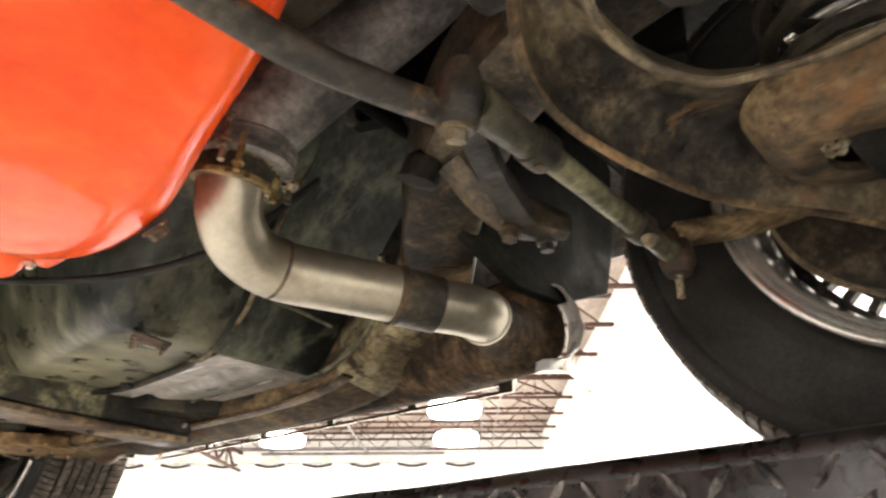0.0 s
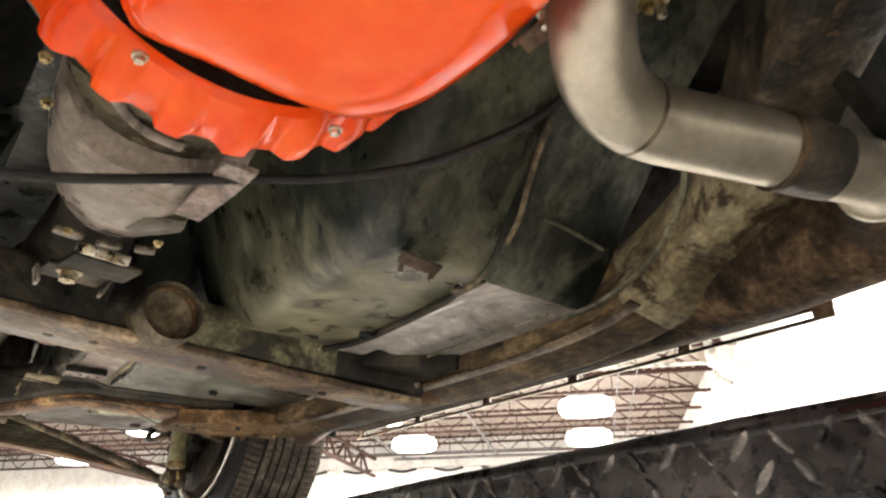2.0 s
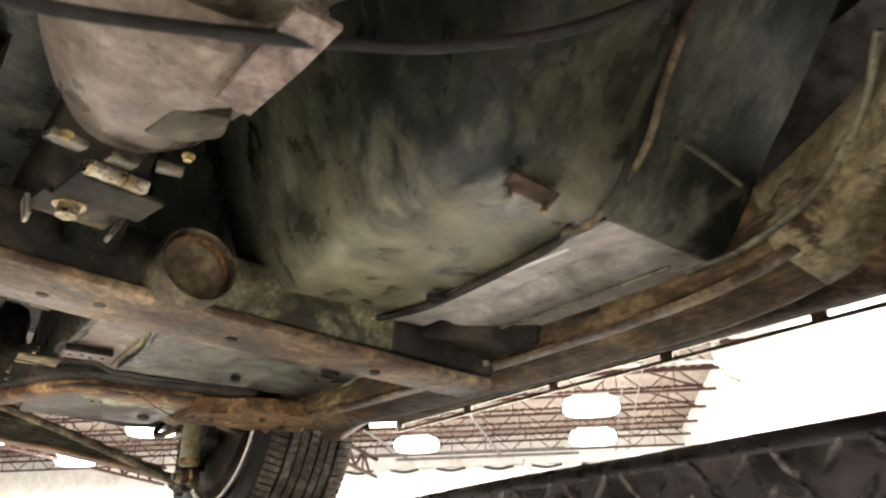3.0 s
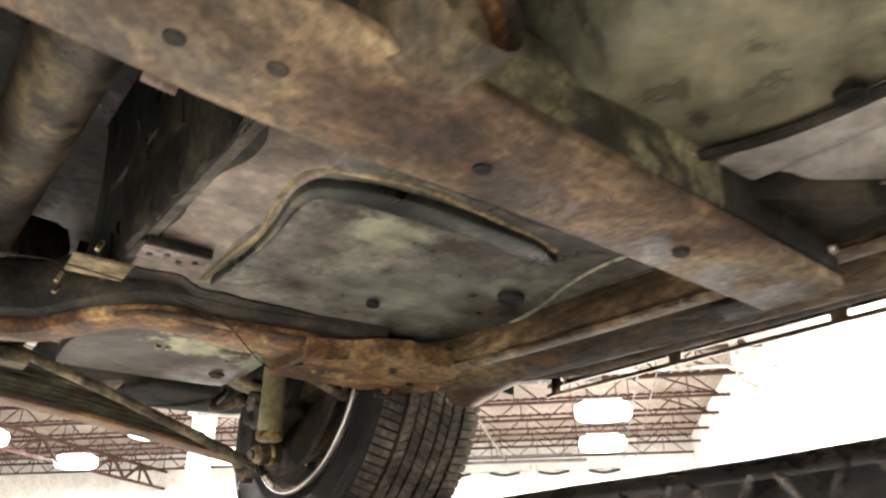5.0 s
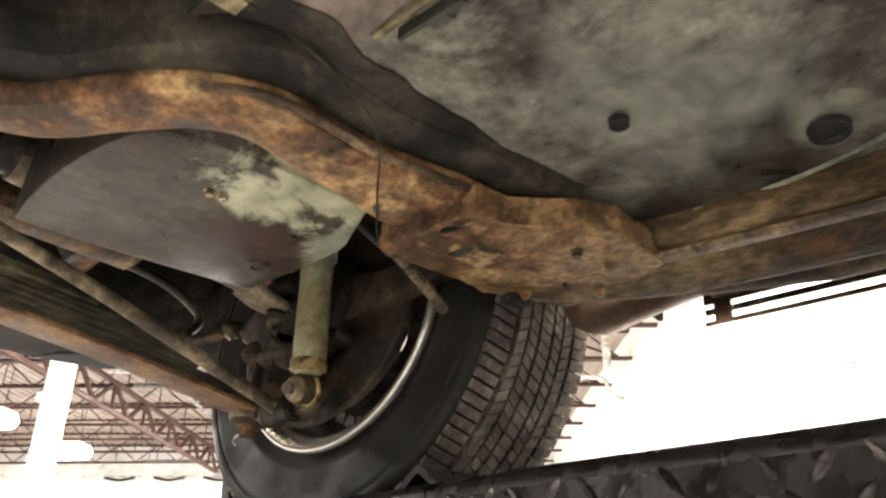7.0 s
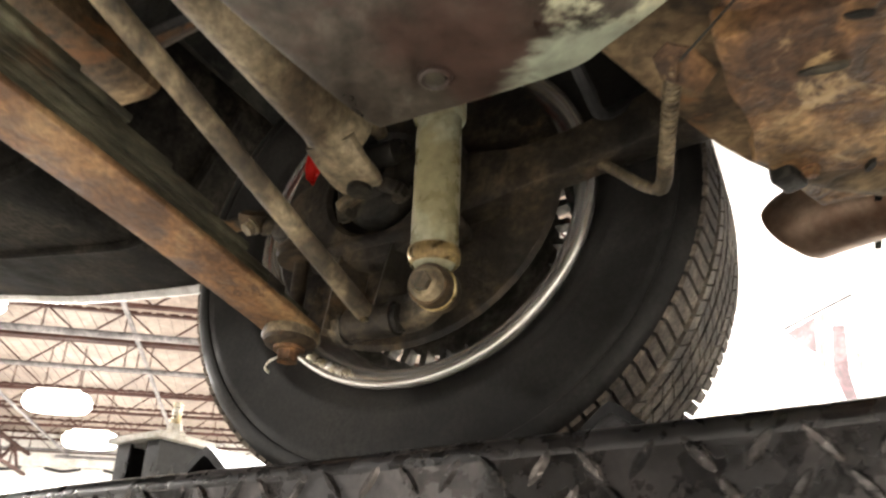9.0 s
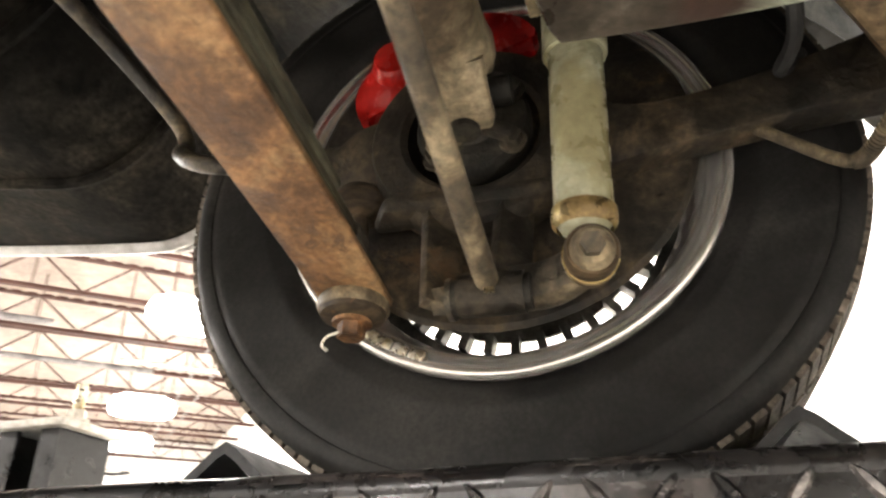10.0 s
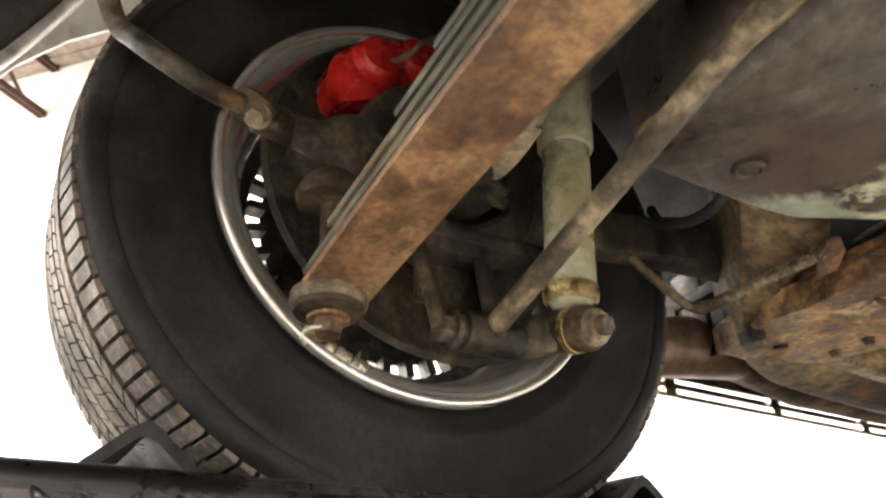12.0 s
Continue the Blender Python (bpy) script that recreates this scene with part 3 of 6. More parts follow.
def high_bay(a, b):
    """A high bay lamp: a broad housing on two drop rods, with a glowing diffuser below, oversized to imitate bloom."""
    lamp = new("high_bay_lamp")
    lamp.matrix_world = HALL @ pose(a, b, LAMP_Z)
    part("housing", box((0.50, 1.05, 0.10), (0, 0, 0.30), (0, 0, 0), 0.03), PIPEPAINT, lamp, "pale lamp housing")
    for y in (-0.4, 0.4):
        part("drop_rod", tube([(0, y, 0.34), (0, y, HALL_H - LAMP_Z + 0.01)], 0.015, 8, smooth=False), TRUSS, lamp)
    tagged(lamp, "high bay lamp, lit, hanging from the roof", "lamp", "high bay lamps")
    rings = []
    for z, g in ((0.26, 0.70), (0.22, 0.92), (0.10, 1.0), (-0.06, 1.0), (-0.16, 0.90), (-0.20, 0.62)):
        rings.append([(0.52 * g * math.copysign(abs(math.cos(k * math.pi / 16)) ** 0.7, math.cos(k * math.pi / 16)), 0.78 * g * math.copysign(abs(math.sin(k * math.pi / 16)) ** 0.7, math.sin(k * math.pi / 16)), z) for k in range(32)])
    shade = part("diffuser", skin(rings), BULB, lamp, "glowing lamp diffuser")
    shade.visible_shadow = False
    la = bpy.data.lights.new("high_bay_bulb", "SPOT")
    la.spot_size, la.spot_blend = radians(180), 0.02
    la.shadow_soft_size, la.energy, la.color = 0.40, LAMP_POWER, LAMP_COLOUR
    bulb = new("high_bay_bulb", la)
    bulb.matrix_world = HALL @ pose(a, b, LAMP_Z + 0.02)


LAMPS = [(a, b) for a in (26.5, 21.7) for b in (0.4, 6.6, 14.1, 20.2)] + [(14.5, 0.3), (14.5, 6.8), (9.7, 0.3), (7.3, 14.1), (0.0, 6.7), (-4.8, 14.1), (-9.5, 6.7), (-7.0, 0.3)]
for lamp_a, lamp_b in LAMPS:
    high_bay(lamp_a, lamp_b)

# ---- the car: its parts stand in its own axes, which lean with the car ----
car = new("car")
car.rotation_euler = (radians(0.6), radians(4.2), 0)   # brings its floor and wheels level
car.location = (-0.0066, 0.0010, 1.5564)
tagged(car, "old white sports car on a lift, rusty underneath", "car")
FRONT, REAR = Vector((0.737, 0.147, 0.426)), Vector((0.745, 2.494, 0.403))


def ease(a, b, v):
    v = min(1.0, max(0.0, (v - a) / (b - a)))
    return v * v * (3 - 2 * v)


# body shell, seen only at its lower edges
def arch(y):
    """Height of the skin's lower edge: the sill, cut away round the wheels."""
    z = 0.43 + 0.11 * (1 - ease(0.72, 1.05, y)) + 0.07 * ease(2.6, 2.95, y) + 0.135 * ease(2.98, 3.75, y)
    for c, r in ((FRONT, 0.40), (REAR, 0.45)):
        d = abs(y - c.y)
        if d < r:
            z = max(z, c.z + math.sqrt(r * r - d * d) * 0.94)
    return z


def body_skin(u, v):
    y = -0.95 + u * 4.75
    side = 0.86 + 0.035 * sum(math.exp(-((y - c.y) / 0.42) ** 2) for c in (FRONT, REAR)) - 0.10 * ease(0.55, 1.0, abs(u - 0.5) * 2) ** 2
    roof = 0.80 + 0.36 * ease(0.75, 1.25, y) * (1 - ease(1.75, 2.6, y)) - 0.08 * ease(2.9, 3.8, y) - 0.12 * (1 - ease(-0.95, -0.3, y))
    a = math.pi * v
    s, c = math.sin(a), math.cos(a)
    x = side * math.copysign(abs(c) ** 0.55, c)
    low = arch(y)
    return x, y, low + (max(roof, low + 0.08) - low) * abs(s) ** 0.75


part("body_shell", sheet(body_skin, 110, 40, 0.006), BODYWHITE, car, "white painted fibreglass body shell")


def wheelhouse(name, c, x0, r, lo=-8):
    """Dark liner over a wheel, closed on its inner side above the axle."""
    def fn(u, v):
        a = math.radians(lo + (188 - lo) * v)
        return x0 + (0.80 - x0) * u, c.y + r * math.cos(a), c.z + r * math.sin(a)
    return part(name, sheet(fn, 3, 30, 0.006), APRON, car)


wheelhouse("wheelhouse_liner", REAR, 0.30, 0.455, 42)
wheelhouse("wheelhouse_liner", FRONT, 0.42, 0.405, 24)
part("wheelhouse_wall", box((0.012, 0.74, 0.36), (0.36, REAR.y, 0.66), (0, 0, 0), 0.004), GREASE, car)


# underbody: floor, tunnel and toe board in one moulding
def under(x, y):
    ax, tilt = abs(x), 0.073 * x
    if y < 1.48:
        z = 0.2987 + tilt + 0.26 * (1 - ease(0.105, 0.285, ax))
        z += min(0.40, 1.30 * max(0.0, 1.035 - y)) * ease(0.0, 0.06, 1.035 - y) + 0.012 * math.sin(9 * x + 4 * y) * (1 - ease(0.95, 1.05, y))
        z += 0.010 * math.exp(-((ax - 0.50) / 0.012) ** 2) * ease(1.05, 1.09, y)
    else:
        z = 0.3214 + tilt + 0.24 * (1 - ease(0.085, 0.125, ax))
        z += 0.010 * (1 - ease(0.20, 0.235, ax)) * ease(0.12, 0.14, ax)
    return z


part("underbody", sheet(lambda u, v: (-0.60 + 1.2 * v, 0.58 + 1.52 * u, under(-0.60 + 1.2 * v, 0.58 + 1.52 * u)), 150, 240, 0.004), TUB, car, "undercoated greenish fibreglass underbody")


def floor_skin(x0, x1, y0, y1, lift, nu=24, nv=24, wave=0.0):
    """A layer that follows the underbody, its edges wandering by the wave."""
    def fn(u, v):
        y = y0 + (y1 - y0) * u + wave * (1 - u) * noise.noise((v * 7, y0, 2.2))
        x = x0 + (x1 - x0) * v + wave * (1 - v) * noise.noise((u * 8, x0, 5.1)) + wave * v * noise.noise((u * 8, x1, 7.7))
        return x, y, under(x, y) - lift
    return sheet(fn, nu, nv, 0.003)


part("toe_panel", floor_skin(0.415, 0.61, 0.62, 1.030, 0.0055, 30, 24, 0.012), TOEDARK, car, "black-green undercoated toe board")
part("floor_panel", floor_skin(0.432, 0.610, 1.032, 1.43, 0.0065, 24, 24, 0.0), FLOORFRONT, car, "bare grey fibreglass floor panel")
part("floor_panel", floor_skin(0.105, 0.61, 1.50, 2.05, 0.005), FLOORPAN, car, "bare grey fibreglass floor panel")
part("floor_panel", floor_skin(0.140, 0.218, 1.60, 2.0, 0.0062, 30, 10, 0.014), FLOORPINK, car, "pinkish bare strip of the floor beside the tunnel")
# Same panel as on the left, its dark colour standing in for shade.
part("floor_panel", floor_skin(-0.60, -0.105, 1.50, 2.03, 0.005), TOEDARK, car, "right floor panel, darkened for shade")
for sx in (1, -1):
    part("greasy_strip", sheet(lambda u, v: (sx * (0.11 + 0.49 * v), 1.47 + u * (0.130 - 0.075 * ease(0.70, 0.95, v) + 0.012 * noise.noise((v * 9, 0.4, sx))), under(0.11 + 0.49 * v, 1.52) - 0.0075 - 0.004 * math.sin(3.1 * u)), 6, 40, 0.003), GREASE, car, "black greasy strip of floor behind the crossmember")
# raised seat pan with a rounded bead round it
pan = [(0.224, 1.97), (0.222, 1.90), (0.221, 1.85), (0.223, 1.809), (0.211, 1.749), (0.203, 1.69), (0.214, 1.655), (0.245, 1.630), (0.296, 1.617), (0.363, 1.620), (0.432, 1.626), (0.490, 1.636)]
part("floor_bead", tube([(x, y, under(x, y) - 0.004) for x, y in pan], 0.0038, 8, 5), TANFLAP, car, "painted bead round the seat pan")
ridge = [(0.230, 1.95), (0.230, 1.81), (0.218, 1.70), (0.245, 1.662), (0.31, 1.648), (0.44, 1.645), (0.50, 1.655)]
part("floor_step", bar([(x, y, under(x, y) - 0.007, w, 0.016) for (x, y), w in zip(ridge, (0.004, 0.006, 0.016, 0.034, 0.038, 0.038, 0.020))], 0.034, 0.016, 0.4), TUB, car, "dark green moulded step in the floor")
# Black layer paints the soft shade where the floor turns up into the tunnel.
part("floor_edge", floor_skin(0.100, 0.150, 1.50, 1.96, 0.0065, 40, 8, 0.02), GREASE, car, "black strip at the tunnel's edge, painted shade")
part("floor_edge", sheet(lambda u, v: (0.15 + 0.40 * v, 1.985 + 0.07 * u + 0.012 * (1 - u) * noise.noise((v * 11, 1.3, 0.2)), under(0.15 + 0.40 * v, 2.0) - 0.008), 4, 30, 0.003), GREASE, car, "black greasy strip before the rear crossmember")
part("floor_seam", tube([(x, y, under(x, y) - 0.010) for x, y in ((0.566, 1.06), (0.566, 1.20), (0.560, 1.39))], 0.0022, 6, 4), FLANK, car, "pale sealed seam along the rail")
part("floor_seam", tube([(x, y, under(x, y) - 0.008) for x, y in ((0.450, 2.050), (0.470, 2.070), (0.500, 2.074), (0.546, 2.047), (0.590, 1.990))], 0.0040, 8, 5), PALEGREEN, car, "pale rounded lip of the floor before the crossmember")
part("floor_seam", tube([(x, y, under(x, y) - 0.008) for x, y in ((0.605, 1.905), (0.610, 1.850), (0.597, 1.768), (0.570, 1.695), (0.557, 1.638), (0.555, 1.56))], 0.0026, 8, 5), PALEGREEN, car, "pale sealed seam along the rail")
# Black layer added over the right toe board to paint the shade there.
part("toe_panel", floor_skin(-0.60, -0.10, 0.62, 1.42, 0.006, 40, 60, 0.0), APRON, car, "right toe board, blackened for shade")
part("toe_rib", tube([(x, y, under(x, y) - 0.009) for x, y in ((0.474, 0.975), (0.53, 0.976), (0.590, 0.978))], 0.003, 6, 4), FLANK, car, "pale rib on the toe board")
for x, y, r in ((0.416, 1.885, 0.0085), (0.538, 1.760, 0.0165), (0.418, 1.290, 0.011)):
    z = under(x, y) - 0.0135
    plug = part("drain_plug", turned([(0, 0.001), (r * 0.7, 0.0012), (r * 0.85, -0.002), (r, -0.002), (r * 1.05, 0.004)], (x, y, z), (0, 0, 0), 20), BLACKRUBBER, car, "black rubber drain plug")
bracket = part("floor_bracket", box((0.072, 0.040, 0.005), (0.168, 1.906, 0.3250), (0, -4, -3), 0.0015), PALEPLATE, car, "pale pinkish drilled bracket plate on the floor")
part("bracket_flange", box((0.072, 0.006, 0.011), (0.167, 1.886, 0.328), (0, -4, -3), 0.001), GREASE, bracket, "dark edge of the bracket")
# Dark discs paint the shade inside the bracket's holes.
for i, dy in ((0, 0.004), (1, -0.005), (2, 0.005), (3, -0.003)):
    part("bracket_hole", turned([(0, -0.0006), (0.0036, -0.0006), (0.004, 0.002)], (0.144 + i * 0.0160, 1.907 + dy, 0.3204 + i * 0.0011), (0, -4, 0), 14), GREASE, bracket)
part("access_flap", box((0.064, 0.058, 0.005), (0.112, 1.994, 0.322), (2, -4, -3), 0.002), TANFLAP, car, "tan fibreglass access flap")
for x, y, z in ((0.075, 2.000, 0.294), (0.078, 2.012, 0.285), (0.095, 1.93, 0.315)):
    part("brake_fitting", tube([(x, y, z), (x + 0.004, y + 0.002, z + 0.012)], 0.0027, 10, smooth=False), ZINC, car, "bright brass brake pipe fitting")


# frame
def rail(s):
    line = [(0.30, -0.55, 0.50), (0.30, -0.10, 0.52), (0.31, 0.25, 0.505), (0.335, 0.42, 0.485), (0.39, 0.53, 0.468), (0.46, 0.62, 0.455), (0.54, 0.70, 0.440), (0.61, 0.79, 0.418), (0.640, 0.87, 0.396), (0.650, 0.94, 0.372), (0.654, 1.02, 0.357),
            (0.658, 1.15, 0.351), (0.657, 1.42, 0.351), (0.656, 1.85, 0.362), (0.632, 2.00, 0.366), (0.56, 2.10, 0.374), (0.47, 2.19, 0.45), (0.415, 2.30, 0.56), (0.40, 2.50, 0.62), (0.40, 2.75, 0.60), (0.42, 3.20, 0.55)]
    line = smooth_line([(s * x, y, z) for x, y, z in line], 6)
    whole = part("frame_rail", bar([q for q in line if q[1] > 0.66], 0.096, 0.102, 0.12, smooth=False), RUST, car, "rusty boxed steel frame rail")
    part("rail_horn", bar([q for q in line if q[1] < 0.72], 0.0945, 0.100, 0.12, smooth=False), DARKSTEEL, whole, "dark greasy front horn of the rail")
    part("peeling_paint", bar([q for q in line if 0.69 < q[1] < 0.965], 0.0975, 0.1035, 0.12, smooth=False), PEEL, whole, "peeling tan paint where the rail kicks up")
    seam = [q for q in line if 0.93 < q[1] < 2.02]
    part("rail_flange", bar([(q[0] - s * 0.046, q[1], q[2] - 0.0485) for q in seam], 0.020, 0.005, 0.3, smooth=False), TANRUST, whole, "worn welded flange under the rail")
    part("rail_seam", tube([(q[0] - s * 0.0485, q[1], q[2] + 0.004 + 0.002 * math.sin(q[1] * 19)) for q in seam], 0.0022, 6, smooth=False), DARKSTEEL, whole)
    return whole


rail(1)
rail(-1)
cm = part("transmission_crossmember", bar([(-0.606, 1.435, 0.313, 0.070, 0.062), (-0.3, 1.448, 0.312, 0.078, 0.066), (-0.05, 1.462, 0.311, 0.080, 0.068), (0.10, 1.462, 0.311, 0.080, 0.068), (0.17, 1.458, 0.311, 0.080, 0.068), (0.34, 1.442, 0.312, 0.074, 0.066), (0.607, 1.428, 0.316, 0.062, 0.060)], 0.08, 0.066, 0.10, 6), GREASE, car, "greasy dark crossmember under the gearbox with a tan bottom flange")
part("front_face", bar([(0.178, 1.4573, 0.3112, 0.0820, 0.0692), (0.245, 1.4505, 0.3115, 0.0800, 0.0685), (0.34, 1.442, 0.312, 0.0765, 0.0685), (0.435, 1.4365, 0.3135, 0.0720, 0.0665)], 0.08, 0.07, 0.10, 6), OLIVE, cm, "olive dusty stretch of the crossmember")
FLANGE = [(0.0, 1.470, 0.2675, 0.118), (0.10, 1.468, 0.2675, 0.117), (0.20, 1.458, 0.268, 0.107), (0.34, 1.447, 0.269, 0.093), (0.48, 1.439, 0.271, 0.086), (0.603, 1.434, 0.274, 0.078)]
part("bottom_flange", bar([(-x, y, z, w, 0.012) for x, y, z, w in FLANGE[:0:-1]] + [(x, y, z, w, 0.012) for x, y, z, w in FLANGE], 0.1, 0.012, 0.25, 6), TANRUST, cm, "tan rusty bottom flange of the crossmember")
part("crossmember_gusset", prism([(0.598, 1.30), (0.606, 1.30), (0.606, 1.41), (0.47, 1.41)], 0.310, 0.352, 0.004), GREASE, cm)
part("exhaust_hole", turned([(0.0415, -0.026), (0.0435, -0.029), (0.0455, -0.024), (0.0460, 0.020), (0.042, 0.020), (0.041, 0.0)], (0.157, 1.408, 0.302), (-98, 0, 6), 32, closed=True), DARKSTEEL, cm, "round exhaust opening in the crossmember")
part("hole_lining", turned([(0.0415, -0.014), (0.037, -0.004), (0.022, 0.004), (0.0, 0.008)], (0.157, 1.408, 0.302), (-98, 0, 6), 32), HALFSHAFT, cm, "tan dusty metal inside the exhaust opening")
part("hole_lining", turned([(0, 0.024), (0.0385, 0.024), (0.0385, -0.02)], (0.157, 1.408, 0.302), (-98, 0, 6), 28), BRIGHTRUST, cm, "orange rusty inside of the opening")
# No holes are cut: dark discs paint the shade inside the slots.
for x, y in ((0.032, 1.486), (0.088, 1.470), (0.243, 1.467), (0.44, 1.448)):
    part("slot", turned([(0, -0.0006), (0.0066, -0.0006), (0.0075, 0.003)], (x, y, 0.2612), (0, 0, 0), 16), GREASE, cm)
for x, y, z in ((0.588, 1.392, 0.300), (0.55, 1.394, 0.325), (0.40, 1.405, 0.316)):
    part("rivet", turned([(0, -0.004), (0.004, -0.003), (0.0052, 0.002)], (x, y, z), (-90, 0, 0), 12), ZINC, cm)
part("crossmember_tab", box((0.022, 0.003, 0.02), (0.040, 1.535, 0.272), (20, 0, 0), 0.001), PALEPLATE, cm)

DROP = [(0.0, 2.222, 0.290, 0.052), (0.03, 2.219, 0.290, 0.052), (0.09, 2.190, 0.293, 0.054), (0.13, 2.140, 0.302, 0.060), (0.17, 2.102, 0.312, 0.062), (0.22, 2.085, 0.320, 0.062), (0.30, 2.088, 0.325, 0.072), (0.36, 2.084, 0.328, 0.092), (0.42, 2.078, 0.330, 0.112), (0.50, 2.070, 0.332, 0.120)]
DROP = [(-x, y, z, w) for x, y, z, w in DROP[:0:-1]] + DROP
rear_cm = part("rear_crossmember", bar([(x, y, z, w, 0.030) for x, y, z, w in DROP], 0.1, 0.030, 0.42, 8), BRIGHTRUST, car, "orange rusty rear crossmember with a dropped middle")
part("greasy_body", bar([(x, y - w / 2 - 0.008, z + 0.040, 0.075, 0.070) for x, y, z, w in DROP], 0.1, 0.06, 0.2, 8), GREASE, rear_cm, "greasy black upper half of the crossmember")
part("greasy_back", bar([(x, y + 0.012, z + 0.050, 0.050, 0.080) for x, y, z, w in DROP if abs(x) < 0.34], 0.1, 0.06, 0.2, 8), DARKSTEEL, rear_cm, "dark rear web of the crossmember")
part("pale_edge", tube([(x, y - w / 2 + 0.001, z - 0.006) for x, y, z, w in DROP if 0.1 < x < 0.5], 0.0042, 8), TANRUST, rear_cm, "pale worn front edge")
part("brake_line", tube([(-0.05, 2.06, 0.330), (0.019, 2.027, 0.318), (0.063, 2.002, 0.317), (0.162, 1.997, 0.316), (0.237, 2.005, 0.314), (0.289, 2.029, 0.3105), (0.341, 2.083, 0.3085), (0.392, 2.135, 0.3085), (0.43, 2.165, 0.318)], 0.0010, 8), GREASE, rear_cm, "thin brake line clipped over the crossmember")


def oval(x, y, z, long_, wide, turn):
    """A stamped slot's darkness as colour: a shallow dark oval a little proud of the plate."""
    bm = turned([(0, -0.0010), (0.9, -0.0010), (1.0, 0.0030)], (0, 0, 0), (0, 0, 0), 20)
    for v in bm.verts:
        v.co.x *= long_
        v.co.y *= wide
    bm.transform(pose(x, y, z, 0, -4, turn))
    return bm


def foot_plate():
    """The flaking plate where crossmember and rail meet: a ragged outline with a buckled lower face."""
    outline = [(0.400, 2.020), (0.440, 2.016), (0.462, 1.998), (0.480, 1.968), (0.520, 1.945), (0.615, 1.945), (0.628, 1.985), (0.652, 2.000), (0.650, 2.040), (0.656, 2.086), (0.610, 2.104), (0.572, 2.118), (0.555, 2.136), (0.540, 2.128), (0.500, 2.131), (0.455, 2.140), (0.400, 2.140)]
    bm = prism(outline, 0.0, 0.030, 0.003)
    bmesh.ops.triangulate(bm, faces=bm.faces)
    bmesh.ops.subdivide_edges(bm, edges=bm.edges, cuts=3, use_grid_fill=True)
    for v in bm.verts:
        n = noise.noise((v.co.x * 22, v.co.y * 19, 1.7)) + 0.5 * noise.noise((v.co.x * 55, v.co.y * 48, 4.1))
        v.co += Vector((0.0018 * n, 0.0022 * noise.noise((v.co.x * 40, v.co.y * 37, 9.1)), 0.268 + 0.073 * v.co.x + 0.0018 * n))
    return bm


foot = part("rail_foot", foot_plate(), FOOTRUST, car, "flaking rusty rail end plate")
for x, y, a, b, turn in ((0.455, 2.081, 0.0165, 0.0040, 92), (0.411, 2.060, 0.0090, 0.0030, 100), (0.597, 2.052, 0.0090, 0.0030, 20)):
    part("slot", oval(x, y, 0.2660 + 0.073 * x, a, b, turn), GREASE, foot)
for x, y in ((0.527, 1.995), (0.575, 1.985), (0.582, 2.095), (0.630, 2.03)):
    part("rail_bolt", bolt((x, y, 0.2655 + 0.073 * x), (180, 0, 0), 0.0052), TANRUST if y < 2.0 else BRIGHTRUST, foot)
part("foot_flange", bar([(0.548, 2.128, 0.326, 0.014, 0.034), (0.60, 2.106, 0.330, 0.012, 0.036), (0.654, 2.084, 0.333, 0.012, 0.034)], 0.012, 0.03, 0.3, 4), FOOTRUST, foot)
# A solid black block paints the dark of a hollow here.
part("foot_pocket", box((0.030, 0.020, 0.016), (0.588, 2.112, 0.3090), (0, -4, -24), 0.004), GREASE, foot, "black block for the shade under the plate's rear edge")
# Dark blocks on the rail's face paint the inside of its slots.
for y in (0.99, 1.22, 1.55, 1.75):
    part("rail_slot", box((0.008, 0.05 if y > 1.1 else 0.03, 0.010), (0.6085, y, 0.330), (0, 0, 0), 0.003), GREASE, car)
part("rail_patch", box((0.05, 0.05, 0.004), (0.650, 1.52, 0.3000), (0, 0, 10), 0.001), GREASE, car)

# side exhaust: pipe, muffler and its slotted cover
MUFFLER = mat("sooty_muffler_steel", (0.075, 0.050, 0.031), (0.028, 0.021, 0.015), (0.140, 0.095, 0.056), rough=0.75, patch=7, bump=0.5, contrast=0.7, spec=0.15, scuffs=(0.14, 0.078, 0.040), scuff_at=0.60, scuff_scale=6)
header = part("header_pipe", tube([(0.30, 0.40, 0.66, 0.045), (0.27, 0.50, 0.56, 0.046), (0.232, 0.60, 0.48, 0.046), (0.207, 0.645, 0.425, 0.045), (0.204, 0.655, 0.405, 0.043)], steps=8, sides=24), RUSTPIPE, car, "rust stained header collector pipe")
flange = part("exhaust_clamp", turned([(0.034, -0.014), (0.047, -0.014), (0.051, -0.010), (0.050, -0.002), (0.045, 0.0), (0.051, 0.002), (0.051, 0.012), (0.047, 0.016), (0.036, 0.016)], (0.204, 0.656, 0.392), (6, -4, 0), 36), RUSTPIPE, header, "three bolt collector flange")
for k in range(3):
    a = math.radians(-20 + 120 * k)
    part("clamp_bolt", bolt((0.204 + 0.050 * math.cos(a), 0.656 + 0.050 * math.sin(a), 0.376), (180, 0, 0), 0.0065), ZINC, header)
    part("clamp_stud", tube([(0.204 + 0.050 * math.cos(a), 0.656 + 0.050 * math.sin(a), 0.355), (0.204 + 0.050 * math.cos(a), 0.656 + 0.050 * math.sin(a), 0.41)], 0.0035, 8, smooth=False), ZINC, header)
settle(header, -0.003, -0.014, -0.004)
